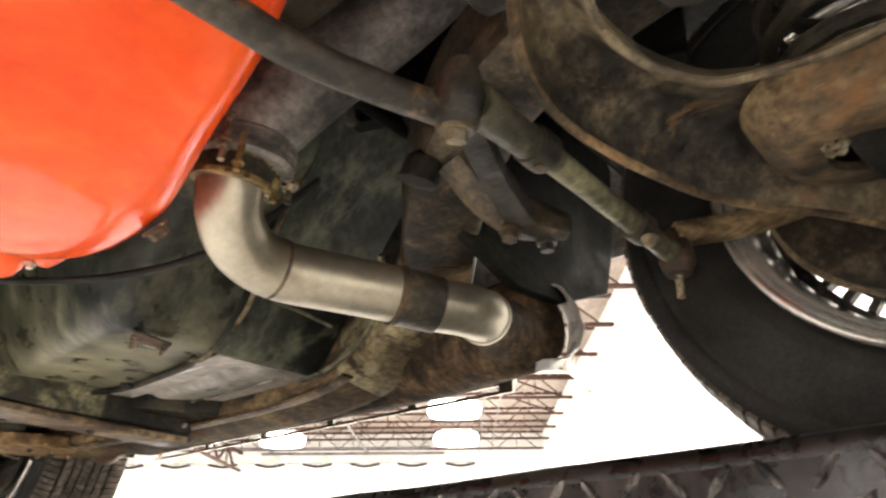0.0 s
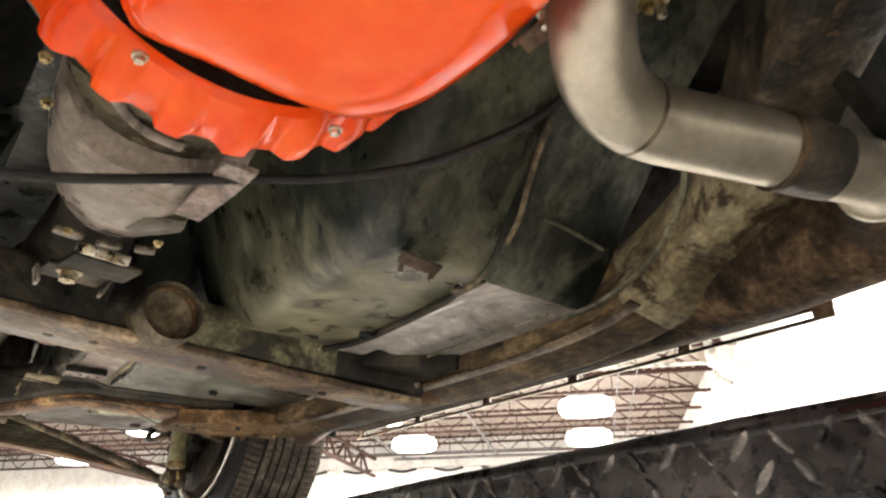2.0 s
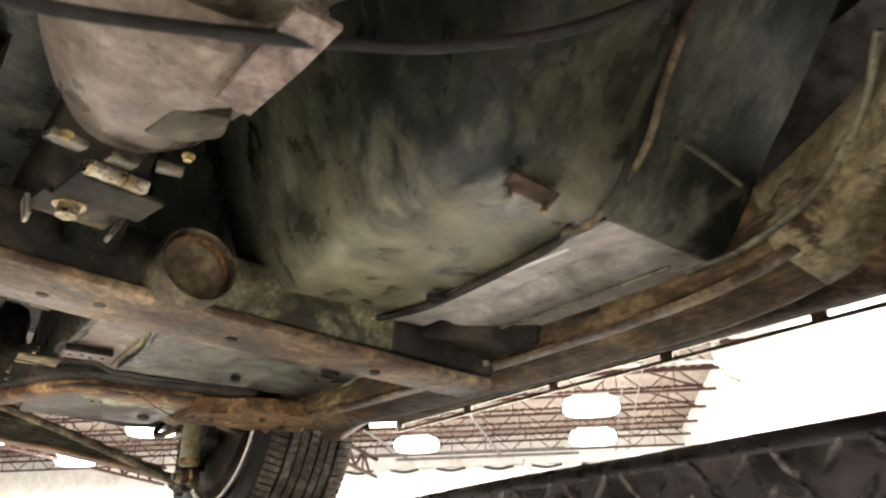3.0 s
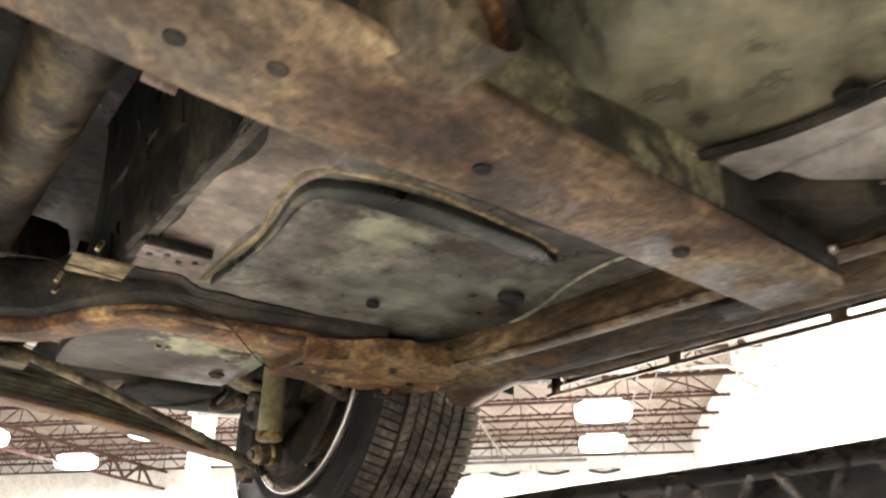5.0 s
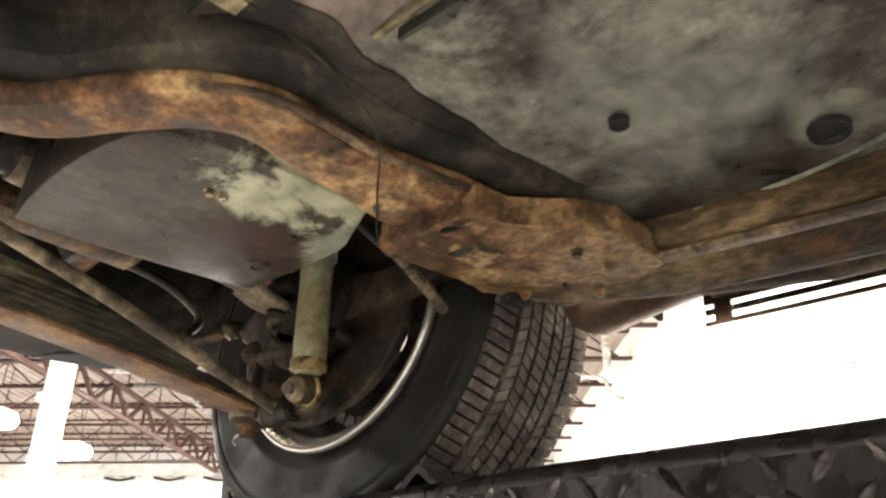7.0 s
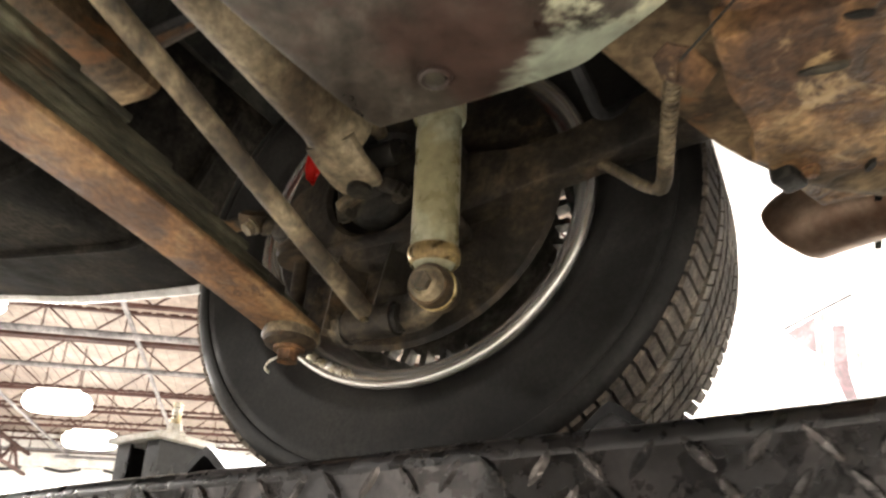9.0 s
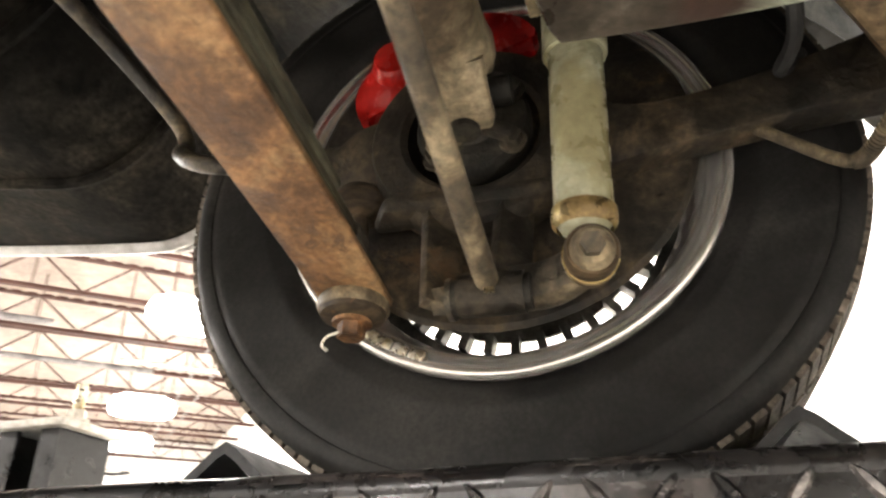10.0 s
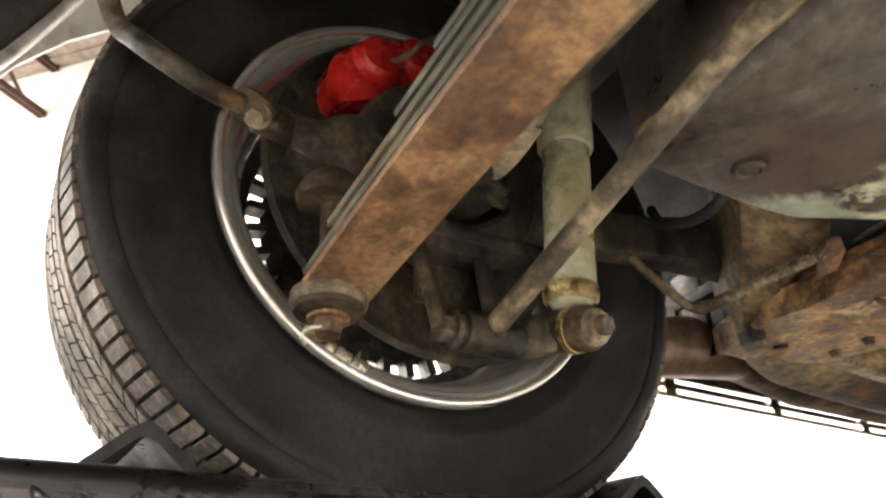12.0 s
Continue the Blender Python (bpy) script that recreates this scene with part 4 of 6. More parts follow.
pipe = part("exhaust_pipe", tube([(0.204, 0.656, 0.390, 0.034), (0.206, 0.662, 0.362, 0.033), (0.216, 0.672, 0.338, 0.032), (0.246, 0.689, 0.320, 0.032), (0.294, 0.694, 0.314, 0.032), (0.36, 0.674, 0.318, 0.032), (0.43, 0.648, 0.321, 0.0315)], steps=10, sides=28), EXHAUST, car, "bent aluminised exhaust pipe")
part("pipe_sleeve", tube([(0.422, 0.651, 0.3205, 0.0335), (0.448, 0.641, 0.3205, 0.0335), (0.470, 0.632, 0.320, 0.0325)], steps=4, sides=28), DARKSTEEL, pipe, "dark clamped joint of the pipe")
part("pipe_band", tube([(0.420, 0.652, 0.3205), (0.426, 0.6495, 0.3205)], 0.0352, 28, smooth=False), RUST, pipe)
clamp = part("pipe_clamp", tube([(0.2045, 0.657, 0.385), (0.2055, 0.661, 0.360)], 0.0372, 28, smooth=False), DARKSTEEL, pipe, "clamp band under the collector flange")
for z in (0.385, 0.3605):
    part("clamp_edge", tube([(0.2045, 0.657, z + 0.0025), (0.2048, 0.658, z - 0.0025)], 0.0392, 28, smooth=False), BRASS, pipe)
for x, y in ((0.186, 0.618), (0.241, 0.640)):
    part("clamp_bolt", tube([(x, y, 0.350), (x, y, 0.398)], 0.0035, 8, smooth=False), BRASS, pipe)
    part("clamp_nut", bolt((x, y, 0.358), (180, 0, 0), 0.0042), BRASS, pipe)
part("pipe_weld", tube([(0.290, 0.6945, 0.3145), (0.294, 0.694, 0.3145)], 0.0328, 28, smooth=False), DARKSTEEL, pipe)
part("pipe_elbow", tube([(0.466, 0.634, 0.320, 0.031), (0.505, 0.623, 0.324, 0.031), (0.534, 0.622, 0.328, 0.0315), (0.553, 0.630, 0.331, 0.0325)], steps=10, sides=28), EXHAUST, pipe, "bright steel elbow into the muffler")
part("pipe_lip", tube([(0.547, 0.6275, 0.3302), (0.553, 0.630, 0.331)], 0.0345, 28, smooth=False), EXHAUST, pipe)
part("inlet_neck", tube([(0.550, 0.626, 0.3295, 0.029), (0.585, 0.640, 0.334, 0.034), (0.625, 0.655, 0.342, 0.042), (0.660, 0.675, 0.350, 0.050)], steps=6, sides=28), MUFFLER, pipe, "sooty inlet neck of the muffler")
settle(pipe, -0.010, -0.016, -0.007)


def muffler_axis(y):
    return 0.645 + 0.085 * ease(0.60, 0.95, y), 0.352 + 0.020 * ease(0.6, 1.0, y)


def muffler_ring(y, r, n=36):
    cx, cz = muffler_axis(y)
    return [(cx + r * math.cos(2 * math.pi * k / n), y - 0.25 * r * math.cos(2 * math.pi * k / n) * (1 - ease(0.62, 0.9, y)), cz + r * math.sin(2 * math.pi * k / n)) for k in range(n)]


TAILSTEEL = mat("heat_stained_tail_pipe", (0.17, 0.10, 0.065), (0.085, 0.050, 0.034), (0.30, 0.22, 0.16), rough=0.45, metal=0.5, patch=4, bump=0.0, contrast=0.2, rough_var=0.05)
muffler = part("side_muffler", skin([muffler_ring(y, r) for y, r in ((0.608, 0.003), (0.609, 0.030), (0.612, 0.048), (0.618, 0.058), (0.630, 0.064), (0.650, 0.0655), (0.70, 0.0655), (0.80, 0.064), (0.95, 0.062), (1.30, 0.060), (1.82, 0.060), (1.88, 0.052), (1.95, 0.043), (1.985, 0.041))]), MUFFLER, car, "dark round side muffler")


def bright_edge(u, v):
    """A crumpled strip that flares from the outer side of the muffler's end; its pale colour paints the wall's
    reflection.
    """
    a = math.radians(-86 + 170 * u)
    cx, cz = muffler_axis(0.62)
    fade = math.sin(math.pi * u) ** 0.5
    r = 0.054 + 0.020 * v * fade + 0.004 * noise.noise((u * 9, v * 3, 4.4))
    return cx + r * math.cos(a), 0.592 - 0.020 * math.cos(a) + 0.036 * v + 0.005 * noise.noise((u * 7, v * 4, 8.1)), cz + r * math.sin(a)


part("muffler_cap", sheet(bright_edge, 36, 8, 0.0015), CRUMPLED, muffler, "crumpled edge of the muffler's end, wall reflection painted pale")


part("tail_pipe", tube([(0.728, 1.955, 0.372, 0.042), (0.735, 2.02, 0.366, 0.042), (0.744, 2.075, 0.360, 0.041), (0.753, 2.105, 0.356, 0.039), (0.758, 2.112, 0.354, 0.037)], steps=6, sides=24), TAILSTEEL, muffler, "heat stained tail pipe tip")
part("tail_bracket", box((0.05, 0.03, 0.10), (0.72, 2.03, 0.42), (0, 0, 0), 0.006), DARKSTEEL, muffler)


def side_cover(s):
    """A sill cover: a rounded sheet with two rows of long slots."""
    bm = None
    y0, y1, pitch, gap = 0.80, 2.00, 0.235, 0.022
    rows = [(0.842, 0.3385, 0.0060), (0.846, 0.3560, 0.0080), (0.845, 0.3810, 0.029)]
    for x, z, h in rows:
        bm = box((0.003, y1 - y0, h), (s * x, (y0 + y1) / 2, z), bm=bm)
    y = y0
    while y <= y1 + 0.001:
        bm = box((0.0032, gap if y0 < y < y1 - 0.01 else 0.03, 0.052), (s * 0.8405, min(max(y, y0 + 0.015), y1 - 0.015), 0.3615), bm=bm)
        y += pitch
    bm = box((0.05, y1 - y0, 0.003), (s * 0.820, (y0 + y1) / 2, 0.394), bm=bm)
    return part("side_exhaust_cover", bm, CHROME, car, "slotted bright cover over the side muffler", smooth=False)


side_cover(1)
part("sill", bar([(0.80, 0.92, 0.430), (0.80, 2.05, 0.430)], 0.12, 0.07, 0.25, smooth=False), GREASE, car, "black sill edge above the muffler")
# Added black sheet: hides the white shell so hollows above look dark.
part("underbody_lining", box((1.58, 4.0, 0.012), (0, 1.25, 0.735), (0, 0, 0), 0.003), GREASE, car)
part("inner_sill", box((0.16, 1.10, 0.02), (0.72, 1.50, 0.425), (0, 0, 0), 0.006), GREASE, car)

# engine and gearbox
def pan_ring(z, grow, y0, y1, round_=0.03):
    """A rounded outline of the sump at one height."""
    line = [(0.066, y0), (0.088, y0 + 0.05), (0.110, 0.55), (0.130, 0.63), (0.138, 0.70), (0.133, y1 - 0.055), (0.112, y1 - 0.012), (0.080, y1), (0.0, y1), (-0.050, y1), (-0.070, y1 - 0.010), (-0.078, y1 - 0.045), (-0.088, 0.62), (-0.097, 0.50), (-0.095, y0 + 0.04), (-0.070, y0), (0.0, y0 - 0.004)]
    pts = smooth_line([(x + grow * (1 if x > 0.01 else -1 if x < -0.01 else 0), y + (grow * 0.6 if y > 0.7 else -grow if y < 0.45 else 0), z) for x, y in line + line[:1]], 4)[:-1]
    return [(p[0], p[1], p[2] + 0.0032 * noise.noise((p[0] * 14, p[1] * 11, 3.3)) + 0.15 * max(0.0, 0.635 - p[1]) * (1 - ease(0.28, 0.42, z))) for p in pts]


def shrink(ring, f):
    return [(0.02 + (x - 0.02) * f, 0.62 + (y - 0.62) * f, 0.2728 + 0.0016 * noise.noise((x * f * 17, y * f * 15, 6.0)) + 0.15 * max(0.0, 0.635 - (0.62 + (y - 0.62) * f))) for x, y, z in ring]


FLAT = pan_ring(0.273, -0.030, 0.435, 0.812)
sump = part("oil_pan", skin([shrink(FLAT, f) for f in (0.04, 0.2, 0.4, 0.6, 0.8, 0.95)] + [ pan_ring(0.273, -0.030, 0.435, 0.812), pan_ring(0.2755, -0.012, 0.422, 0.823), pan_ring(0.283, -0.002, 0.412, 0.831), pan_ring(0.298, 0.003, 0.405, 0.837), pan_ring(0.34, 0.004, 0.395, 0.838), pan_ring(0.42, 0.006, 0.375, 0.836), pan_ring(0.50, 0.008, 0.36, 0.836)]), ORANGE, car, "glossy orange painted engine oil pan")
part("pan_front", box((0.25, 0.55, 0.12), (0.0, 0.12, 0.50), (0, 0, 0), 0.03), ORANGE, sump)
part("drain_bolt", bolt((0.136, 0.668, 0.279), (180, -55, 0), 0.009), BRIGHTRUST, sump)
for x, y, z in ((-0.052, 0.842, 0.277), (0.098, 0.846, 0.283), (0.150, 0.745, 0.315), (0.138, 0.79, 0.312)):
    part("pan_bolt", bolt((x, y, z), (180, 0, 0), 0.0042), ZINC, sump)
settle(sump, 0.0, -0.019, -0.007, 0.073)
part("engine_block", box((0.40, 0.75, 0.25), (0.0, 0.48, 0.62), (0, 0, 0), 0.02), GREASE, car)


def dust_cover():
    """The ribbed sheet cover below the flywheel: an arc whose face steps in and out."""
    rings, n = [], 84
    for k in range(n + 1):
        t = k / n
        a = math.radians(196 + 150 * t)
        rib = 0.010 * (0.5 + 0.5 * math.tanh(3 * math.sin(2 * math.pi * 9.5 * t)))
        ux, uz = math.cos(a), math.sin(a)
        cx, cz, r = 0.005, 0.455, 0.180
        rings.append([(cx + ux * (r - 0.012), 0.858, cz + uz * (r - 0.012)), (cx + ux * (r - 0.004 + rib * 0.3), 0.862, cz + uz * (r - 0.004)), (cx + ux * (r + rib), 0.885, cz + uz * (r + rib)),
                      (cx + ux * (r + rib), 0.912, cz + uz * (r + rib)), (cx + ux * (r - 0.002), 0.916, cz + uz * (r - 0.002)), (cx + ux * (r - 0.006), 0.87, cz + uz * (r - 0.006)), (cx + ux * (r - 0.014), 0.866, cz + uz * (r - 0.014))])
    return skin(rings)


# Black ring behind the pan: the gap's darkness is given by its colour.
settle(part("flywheel_gap", turned([(0.06, 0.0), (0.1700, 0.0), (0.1700, 0.004), (0.06, 0.004)], (0.005, 0.864, 0.455), (90, 0, 0), 60), APRON, car), 0.008, -0.022, -0.006, 0.073)
settle(part("flywheel_cover", dust_cover(), ORANGE, car, "orange ribbed flywheel dust cover"), 0.008, -0.022, -0.006, 0.073)


def section(y, half, low, high, cx=0.0, n=28, power=0.7):
    pts = []
    for k in range(n):
        a = 2 * math.pi * k / n
        c, s = math.cos(a), math.sin(a)
        pts.append((cx + half * math.copysign(abs(c) ** power, c), y, (low + high) / 2 + (high - low) / 2 * math.copysign(abs(s) ** power, s)))
    return pts


box_case = part("gearbox", skin([section(1.022, 0.097, 0.300, 0.52, 0.0, power=0.8), section(1.03, 0.100, 0.288, 0.52, 0.0, power=0.8), section(1.05, 0.100, 0.283, 0.52, 0.002, power=0.8), section(1.10, 0.097, 0.281, 0.515, 0.005, power=0.8), section(1.14, 0.090, 0.283, 0.51, 0.005, power=0.85),
                              section(1.18, 0.078, 0.289, 0.49, 0.01, power=0.85), section(1.215, 0.060, 0.301, 0.46, 0.01, power=0.9), section(1.228, 0.040, 0.330, 0.44, 0.01, power=0.9)]), PINKALLOY, car, "pale dirty cast aluminium gearbox housing")
part("bell_housing", skin([section(0.905, 0.178, 0.288, 0.62, 0.0, power=0.9), section(0.93, 0.172, 0.296, 0.61, 0.0, power=0.9), section(0.96, 0.150, 0.306, 0.59, 0.0, power=0.9), section(0.99, 0.122, 0.311, 0.56, 0.0, power=0.9), section(1.015, 0.104, 0.312, 0.53, 0.0, power=0.9), section(1.03, 0.096, 0.312, 0.52, 0.0, power=0.9)]), BELL, box_case, "olive stained bell housing")
part("tail_housing", skin([section(1.20, 0.050, 0.325, 0.45, 0.01, power=0.9), section(1.30, 0.046, 0.33, 0.44, 0.01), section(1.62, 0.045, 0.33, 0.43, 0.0)]), GREASE, box_case, "greasy black tail housing")
# The ridge is paler than the bell: its curved highlight is put into the colour.
part("bell_rib", tube([(-0.062, 0.945, 0.312), (-0.045, 0.968, 0.309), (-0.018, 0.986, 0.307), (0.014, 0.994, 0.308)], 0.0045, 8), PINKALLOY, box_case, "cast ridge on the bell housing, its highlight painted pale")
# Solid plate, not a hollow: its darker colour stands in for a recess's shade.
part("case_recess", prism([(0.020, 1.100), (0.060, 1.088), (0.066, 1.118), (0.044, 1.145), (0.012, 1.150)], 0.2810, 0.300, 0.006), BELL, box_case, "dark plate on the case, a recess's shade in its colour")
part("side_flange", bar([(0.060, 0.955, 0.286, 0.032, 0.006), (0.058, 1.00, 0.2835, 0.032, 0.006), (0.052, 1.065, 0.2785, 0.028, 0.006)], 0.03, 0.006, 0.2, smooth=False), PALEPLATE, box_case, "pale flat flange beside the case")
for x, y, w, turn in ((-0.030, 1.200, 0.030, 10), (0.014, 1.205, 0.024, 4), (0.050, 1.195, 0.022, -12)):
    part("tail_lug", box((w, 0.022, 0.007), (x, y, 0.286), (14, 0, turn), 0.002), ALLOY, box_case)
for x, y, z in ((-0.098, 1.000, 0.312), (-0.112, 0.945, 0.318), (-0.032, 1.188, 0.284), (0.055, 1.165, 0.286)):
    part("case_bolt", bolt((x, y, z), (180, 0, 0), 0.0040), BRASS, box_case)
mount = part("gearbox_mount", box((0.080, 0.050, 0.007), (0.018, 1.262, 0.2785), (0, 0, 10), 0.002), GREASE, car, "steel and rubber gearbox mount")
part("mount_foot", box((0.055, 0.03, 0.012), (0.012, 1.235, 0.284), (18, 0, 10), 0.002), ZINC, mount)
part("mount_plate", box((0.074, 0.046, 0.006), (0.000, 1.315, 0.283), (0, 0, 8), 0.002), DARKSTEEL, mount)
part("mount_rubber", bar([(0.020, 1.27, 0.345, 0.058, 0.018), (0.030, 1.36, 0.322, 0.058, 0.020), (0.036, 1.425, 0.288, 0.056, 0.016)], 0.06, 0.02, 0.25), APRON, mount, "black steel strap of the mount")
part("mount_nut", bolt((-0.007, 1.300, 0.2795), (180, 0, 0), 0.011), ZINC, mount)
for x in (-0.038, 0.040):
    part("mount_ear", box((0.005, 0.024, 0.022), (x, 1.325, 0.276), (0, 18 if x > 0 else -18, 0), 0.002), ALLOY, mount)
for x in (-0.012, 0.082):
    part("mount_stud", tube([(x, 1.428, 0.30), (x + 0.004, 1.424, 0.25)], 0.004, 8, smooth=False), ZINC, mount)
settle(box_case, 0.012, -0.004, 0.006, 0.073)
settle(mount, 0.018, 0.010, 0.013, 0.073)
part("prop_shaft", tube([(0, 1.60, 0.40), (0, 2.28, 0.42)], 0.038, 24, smooth=False), DARKSTEEL, car, "dark dusty propeller shaft in the tunnel")
part("control_cable", tube([(-0.60, 1.02, 0.20), (-0.30, 1.00, 0.195), (-0.10, 0.99, 0.232), (0.03, 0.985, 0.281), (0.10, 0.97, 0.305), (0.155, 0.945, 0.318), (0.219, 0.90, 0.338), (0.267, 0.85, 0.363), (0.306, 0.80, 0.396), (0.36, 0.74, 0.48)], 0.0046, 10), BLACKRUBBER, car, "black control cable looping under the gearbox")
part("cable_ferrule", tube([(0.025, 0.986, 0.279), (0.085, 0.974, 0.300)], 0.0056, 10, smooth=False), BLACKPAINT, car)
part("fuel_hose", tube([(x, y, under(x, y) - 0.009) for x, y in ((0.408, 1.06), (0.425, 1.10), (0.432, 1.20), (0.432, 1.33), (0.405, 1.415))], 0.0050, 8, 6), GREASE, car, "black dusty fuel hose clipped to the floor")
part("brake_line", tube([(x, y, under(x, y) - 0.010) for x, y in ((0.415, 0.86), (0.420, 0.921), (0.429, 0.955), (0.435, 0.987), (0.415, 1.035), (0.408, 1.07))], 0.0042, 8, 6), HOSE, car, "tan dusty brake line up the toe board")
part("brake_line", tube([(0.598, 1.06, 0.334), (0.591, 0.986, 0.335), (0.590, 0.912, 0.361), (0.586, 0.865, 0.40), (0.570, 0.832, 0.43), (0.52, 0.793, 0.455)], 0.0042, 8, 6), FLANK, car, "pale dusty brake line along the rail")
# White strip paints the bright reflection along a lifted panel edge.
part("seam_strip", box((0.006, 0.16, 0.0012), (0.4405, 1.175, under(0.44, 1.175) - 0.0085), (0, -4, 3), 0.0004), BODYWHITE, car, "white sliver beside the hose, painted reflection")
stain = part("floor_tab", box((0.052, 0.018, 0.004), (0.325, 1.028, under(0.325, 1.024) - 0.012), (-22, 4, -6), 0.001), TANRUST, car, "rusty riveted tab on the toe board")
for x in (0.302, 0.345):
    part("tab_stud", tube([(x, 1.034, under(x, 1.034) - 0.004), (x, 1.032, under(x, 1.034) - 0.026)], 0.0036, 8, smooth=False), ZINC, stain)

# front suspension and steering
part("front_crossmember", bar([(-0.30, 0.14, 0.46), (-0.15, 0.14, 0.40), (0, 0.14, 0.39), (0.15, 0.14, 0.40), (0.30, 0.14, 0.46)], 0.22, 0.10, 0.25), DARKSTEEL, car, "greasy front crossmember")


def lower_arm(s):
    """A stamped A-shaped arm: two legs that join at the ball joint, with turned-up flanges and a spring pan."""
    ax, ay = 0.60, FRONT.y
    outer = smooth_line([(0.130, 0.255), (0.150, 0.272), (0.204, 0.306), (0.268, 0.319), (0.32, 0.316), (0.369, 0.306), (0.432, 0.285), (0.481, 0.254), (0.530, 0.212), (0.580, 0.182), (0.618, 0.170), (0.632, 0.147)], 6)
    inner = smooth_line([(0.150, 0.215), (0.170, 0.238), (0.193, 0.248), (0.225, 0.250), (0.257, 0.246), (0.283, 0.236), (0.305, 0.221), (0.314, 0.203), (0.319, 0.184), (0.322, 0.168), (0.323, 0.157), (0.3235, 0.147)], 6)
    full = [list(zip(outer, inner)), list(zip(outer, inner))[::-1][1:]]
    edges = [(o[0], o[1], i[0], i[1]) for o, i in full[0]] + [(o[0], 2 * ay - o[1], i[0], 2 * ay - i[1]) for o, i in full[1]]

    def pressed(u, v):
        """A pressed plate: rolled outer edge, a trough and a raised rim round its opening."""
        ox, oy, ix, iy = edges[min(len(edges) - 1, int(u * (len(edges) - 1) + 0.5))]
        z = 0.330 - 0.016 * math.exp(-(v / 0.07) ** 2) + 0.030 * math.sin(math.pi * v) - 0.012 * math.exp(-((1 - v) / 0.08) ** 2) + 0.05 * (1 - ease(0.12, 0.24, ox))
        return s * (ox + (ix - ox) * v), oy + (iy - oy) * v, z

    arm = part("lower_control_arm", sheet(pressed, len(edges) - 1, 24, 0.005), DARKSTEEL, car, "dark greasy stamped lower control arm")
    part("arm_edge", tube([(s * e[0], e[1], 0.3165 + 0.05 * (1 - ease(0.12, 0.24, e[0]))) for e in edges[::6]], 0.0040, 8, 4), RUST, arm, "worn tan edge of the arm")
    part("arm_rim", tube([(s * e[2], e[3], 0.320 + 0.05 * (1 - ease(0.12, 0.24, e[0]))) for e in edges[::6]], 0.0036, 8, 4), HALFSHAFT, arm, "pale rim of the spring opening")
    part("spring_pan", turned([(0.033, -0.012), (0.050, -0.014), (0.066, -0.008), (0.078, 0.010), (0.088, 0.036), (0.082, 0.036), (0.06, 0.002), (0.033, -0.004)], (s * 0.438, ay + 0.008, 0.322), (0, s * -6, 0), 36, closed=True), RUST, arm, "rusty spring pan with a centre hole")
    part("shock_mount", tube([(s * 0.405, ay + 0.012, 0.320), (s * 0.475, ay + 0.006, 0.316)], 0.014, 12, smooth=False), GREASE, arm)
    for dx in (-0.032, 0.032):
        part("pan_bolt", bolt((s * 0.438 + dx, ay + 0.012 - dx * 0.5, 0.307), (180, 0, 0), 0.008), ZINC, arm)
    part("coil_spring", tube([(s * 0.40 + 0.058 * math.cos(k * 0.7), ay + 0.058 * math.sin(k * 0.7), 0.335 + 0.0042 * k) for k in range(60)], 0.0075, 8, 2), GREASE, arm)
    part("ball_joint", turned([(0, -0.03), (0.012, -0.03), (0.024, -0.018), (0.028, 0.0), (0.02, 0.04)], (s * ax, ay, 0.315), (0, 0, 0), 20), GREASE, arm)
    for y in (ay + 0.14, ay - 0.14):
        part("arm_bush", turned([(0, -0.035), (0.024, -0.035), (0.026, 0.0), (0.024, 0.035), (0, 0.035)], (s * 0.175, y, 0.375), (90, 0, 0), 20), GREASE, arm)
    return arm


settle(lower_arm(1), 0.0, -0.004, 0.006)
link = part("relay_rod", tube([(-0.40, 0.40, 0.293), (-0.15, 0.395, 0.293), (0.031, 0.389, 0.296), (0.087, 0.386, 0.297), (0.150, 0.372, 0.300), (0.196, 0.362, 0.306)], 0.0118, 14), DARKSTEEL, car, "rusty steering relay rod")
part("relay_joint", turned([(0, -0.024), (0.013, -0.023), (0.019, -0.014), (0.0205, 0.0), (0.016, 0.016), (0.010, 0.030)], (0.200, 0.352, 0.312), (12, -10, 0), 20), DARKSTEEL, link, "worn ball joint of the relay rod")
part("joint_nut", bolt((0.200, 0.352, 0.289), (192, -10, 0), 0.0085), HALFSHAFT, link)
part("idler_arm", bar([(0.196, 0.356, 0.322, 0.030, 0.026), (0.258, 0.386, 0.328, 0.027, 0.022), (0.325, 0.420, 0.338, 0.028, 0.022), (0.405, 0.456, 0.354, 0.034, 0.028)], 0.026, 0.022, 0.4), GREASE, link, "dark forged idler arm")
tie = part("tie_rod", tube([(0.206, 0.343, 0.310, 0.0165), (0.245, 0.345, 0.313, 0.0145), (0.29, 0.347, 0.317, 0.0135), (0.31, 0.348, 0.319, 0.0115), (0.40, 0.353, 0.324, 0.0110), (0.522, 0.357, 0.328, 0.0115)], steps=6, sides=14), OLIVE, car, "dusty olive steering tie rod")
part("tie_clamp", turned([(0.0120, -0.012), (0.0165, -0.011), (0.0172, 0.0), (0.0165, 0.011), (0.0120, 0.012)], (0.285, 0.3465, 0.3165), (0, 87, 1), 18), DARKSTEEL, tie)
part("tie_clamp", turned([(0.0100, -0.012), (0.0150, -0.011), (0.0156, 0.0), (0.0150, 0.011), (0.0100, 0.012)], (0.455, 0.355, 0.326), (0, 88, 1), 18), DARKSTEEL, tie)
for x in (0.285, 0.455):
    part("clamp_bolt", bolt((x, 0.345, 0.304 + 0.04 * (x - 0.285)), (180, 0, 0), 0.0058), HALFSHAFT, tie)
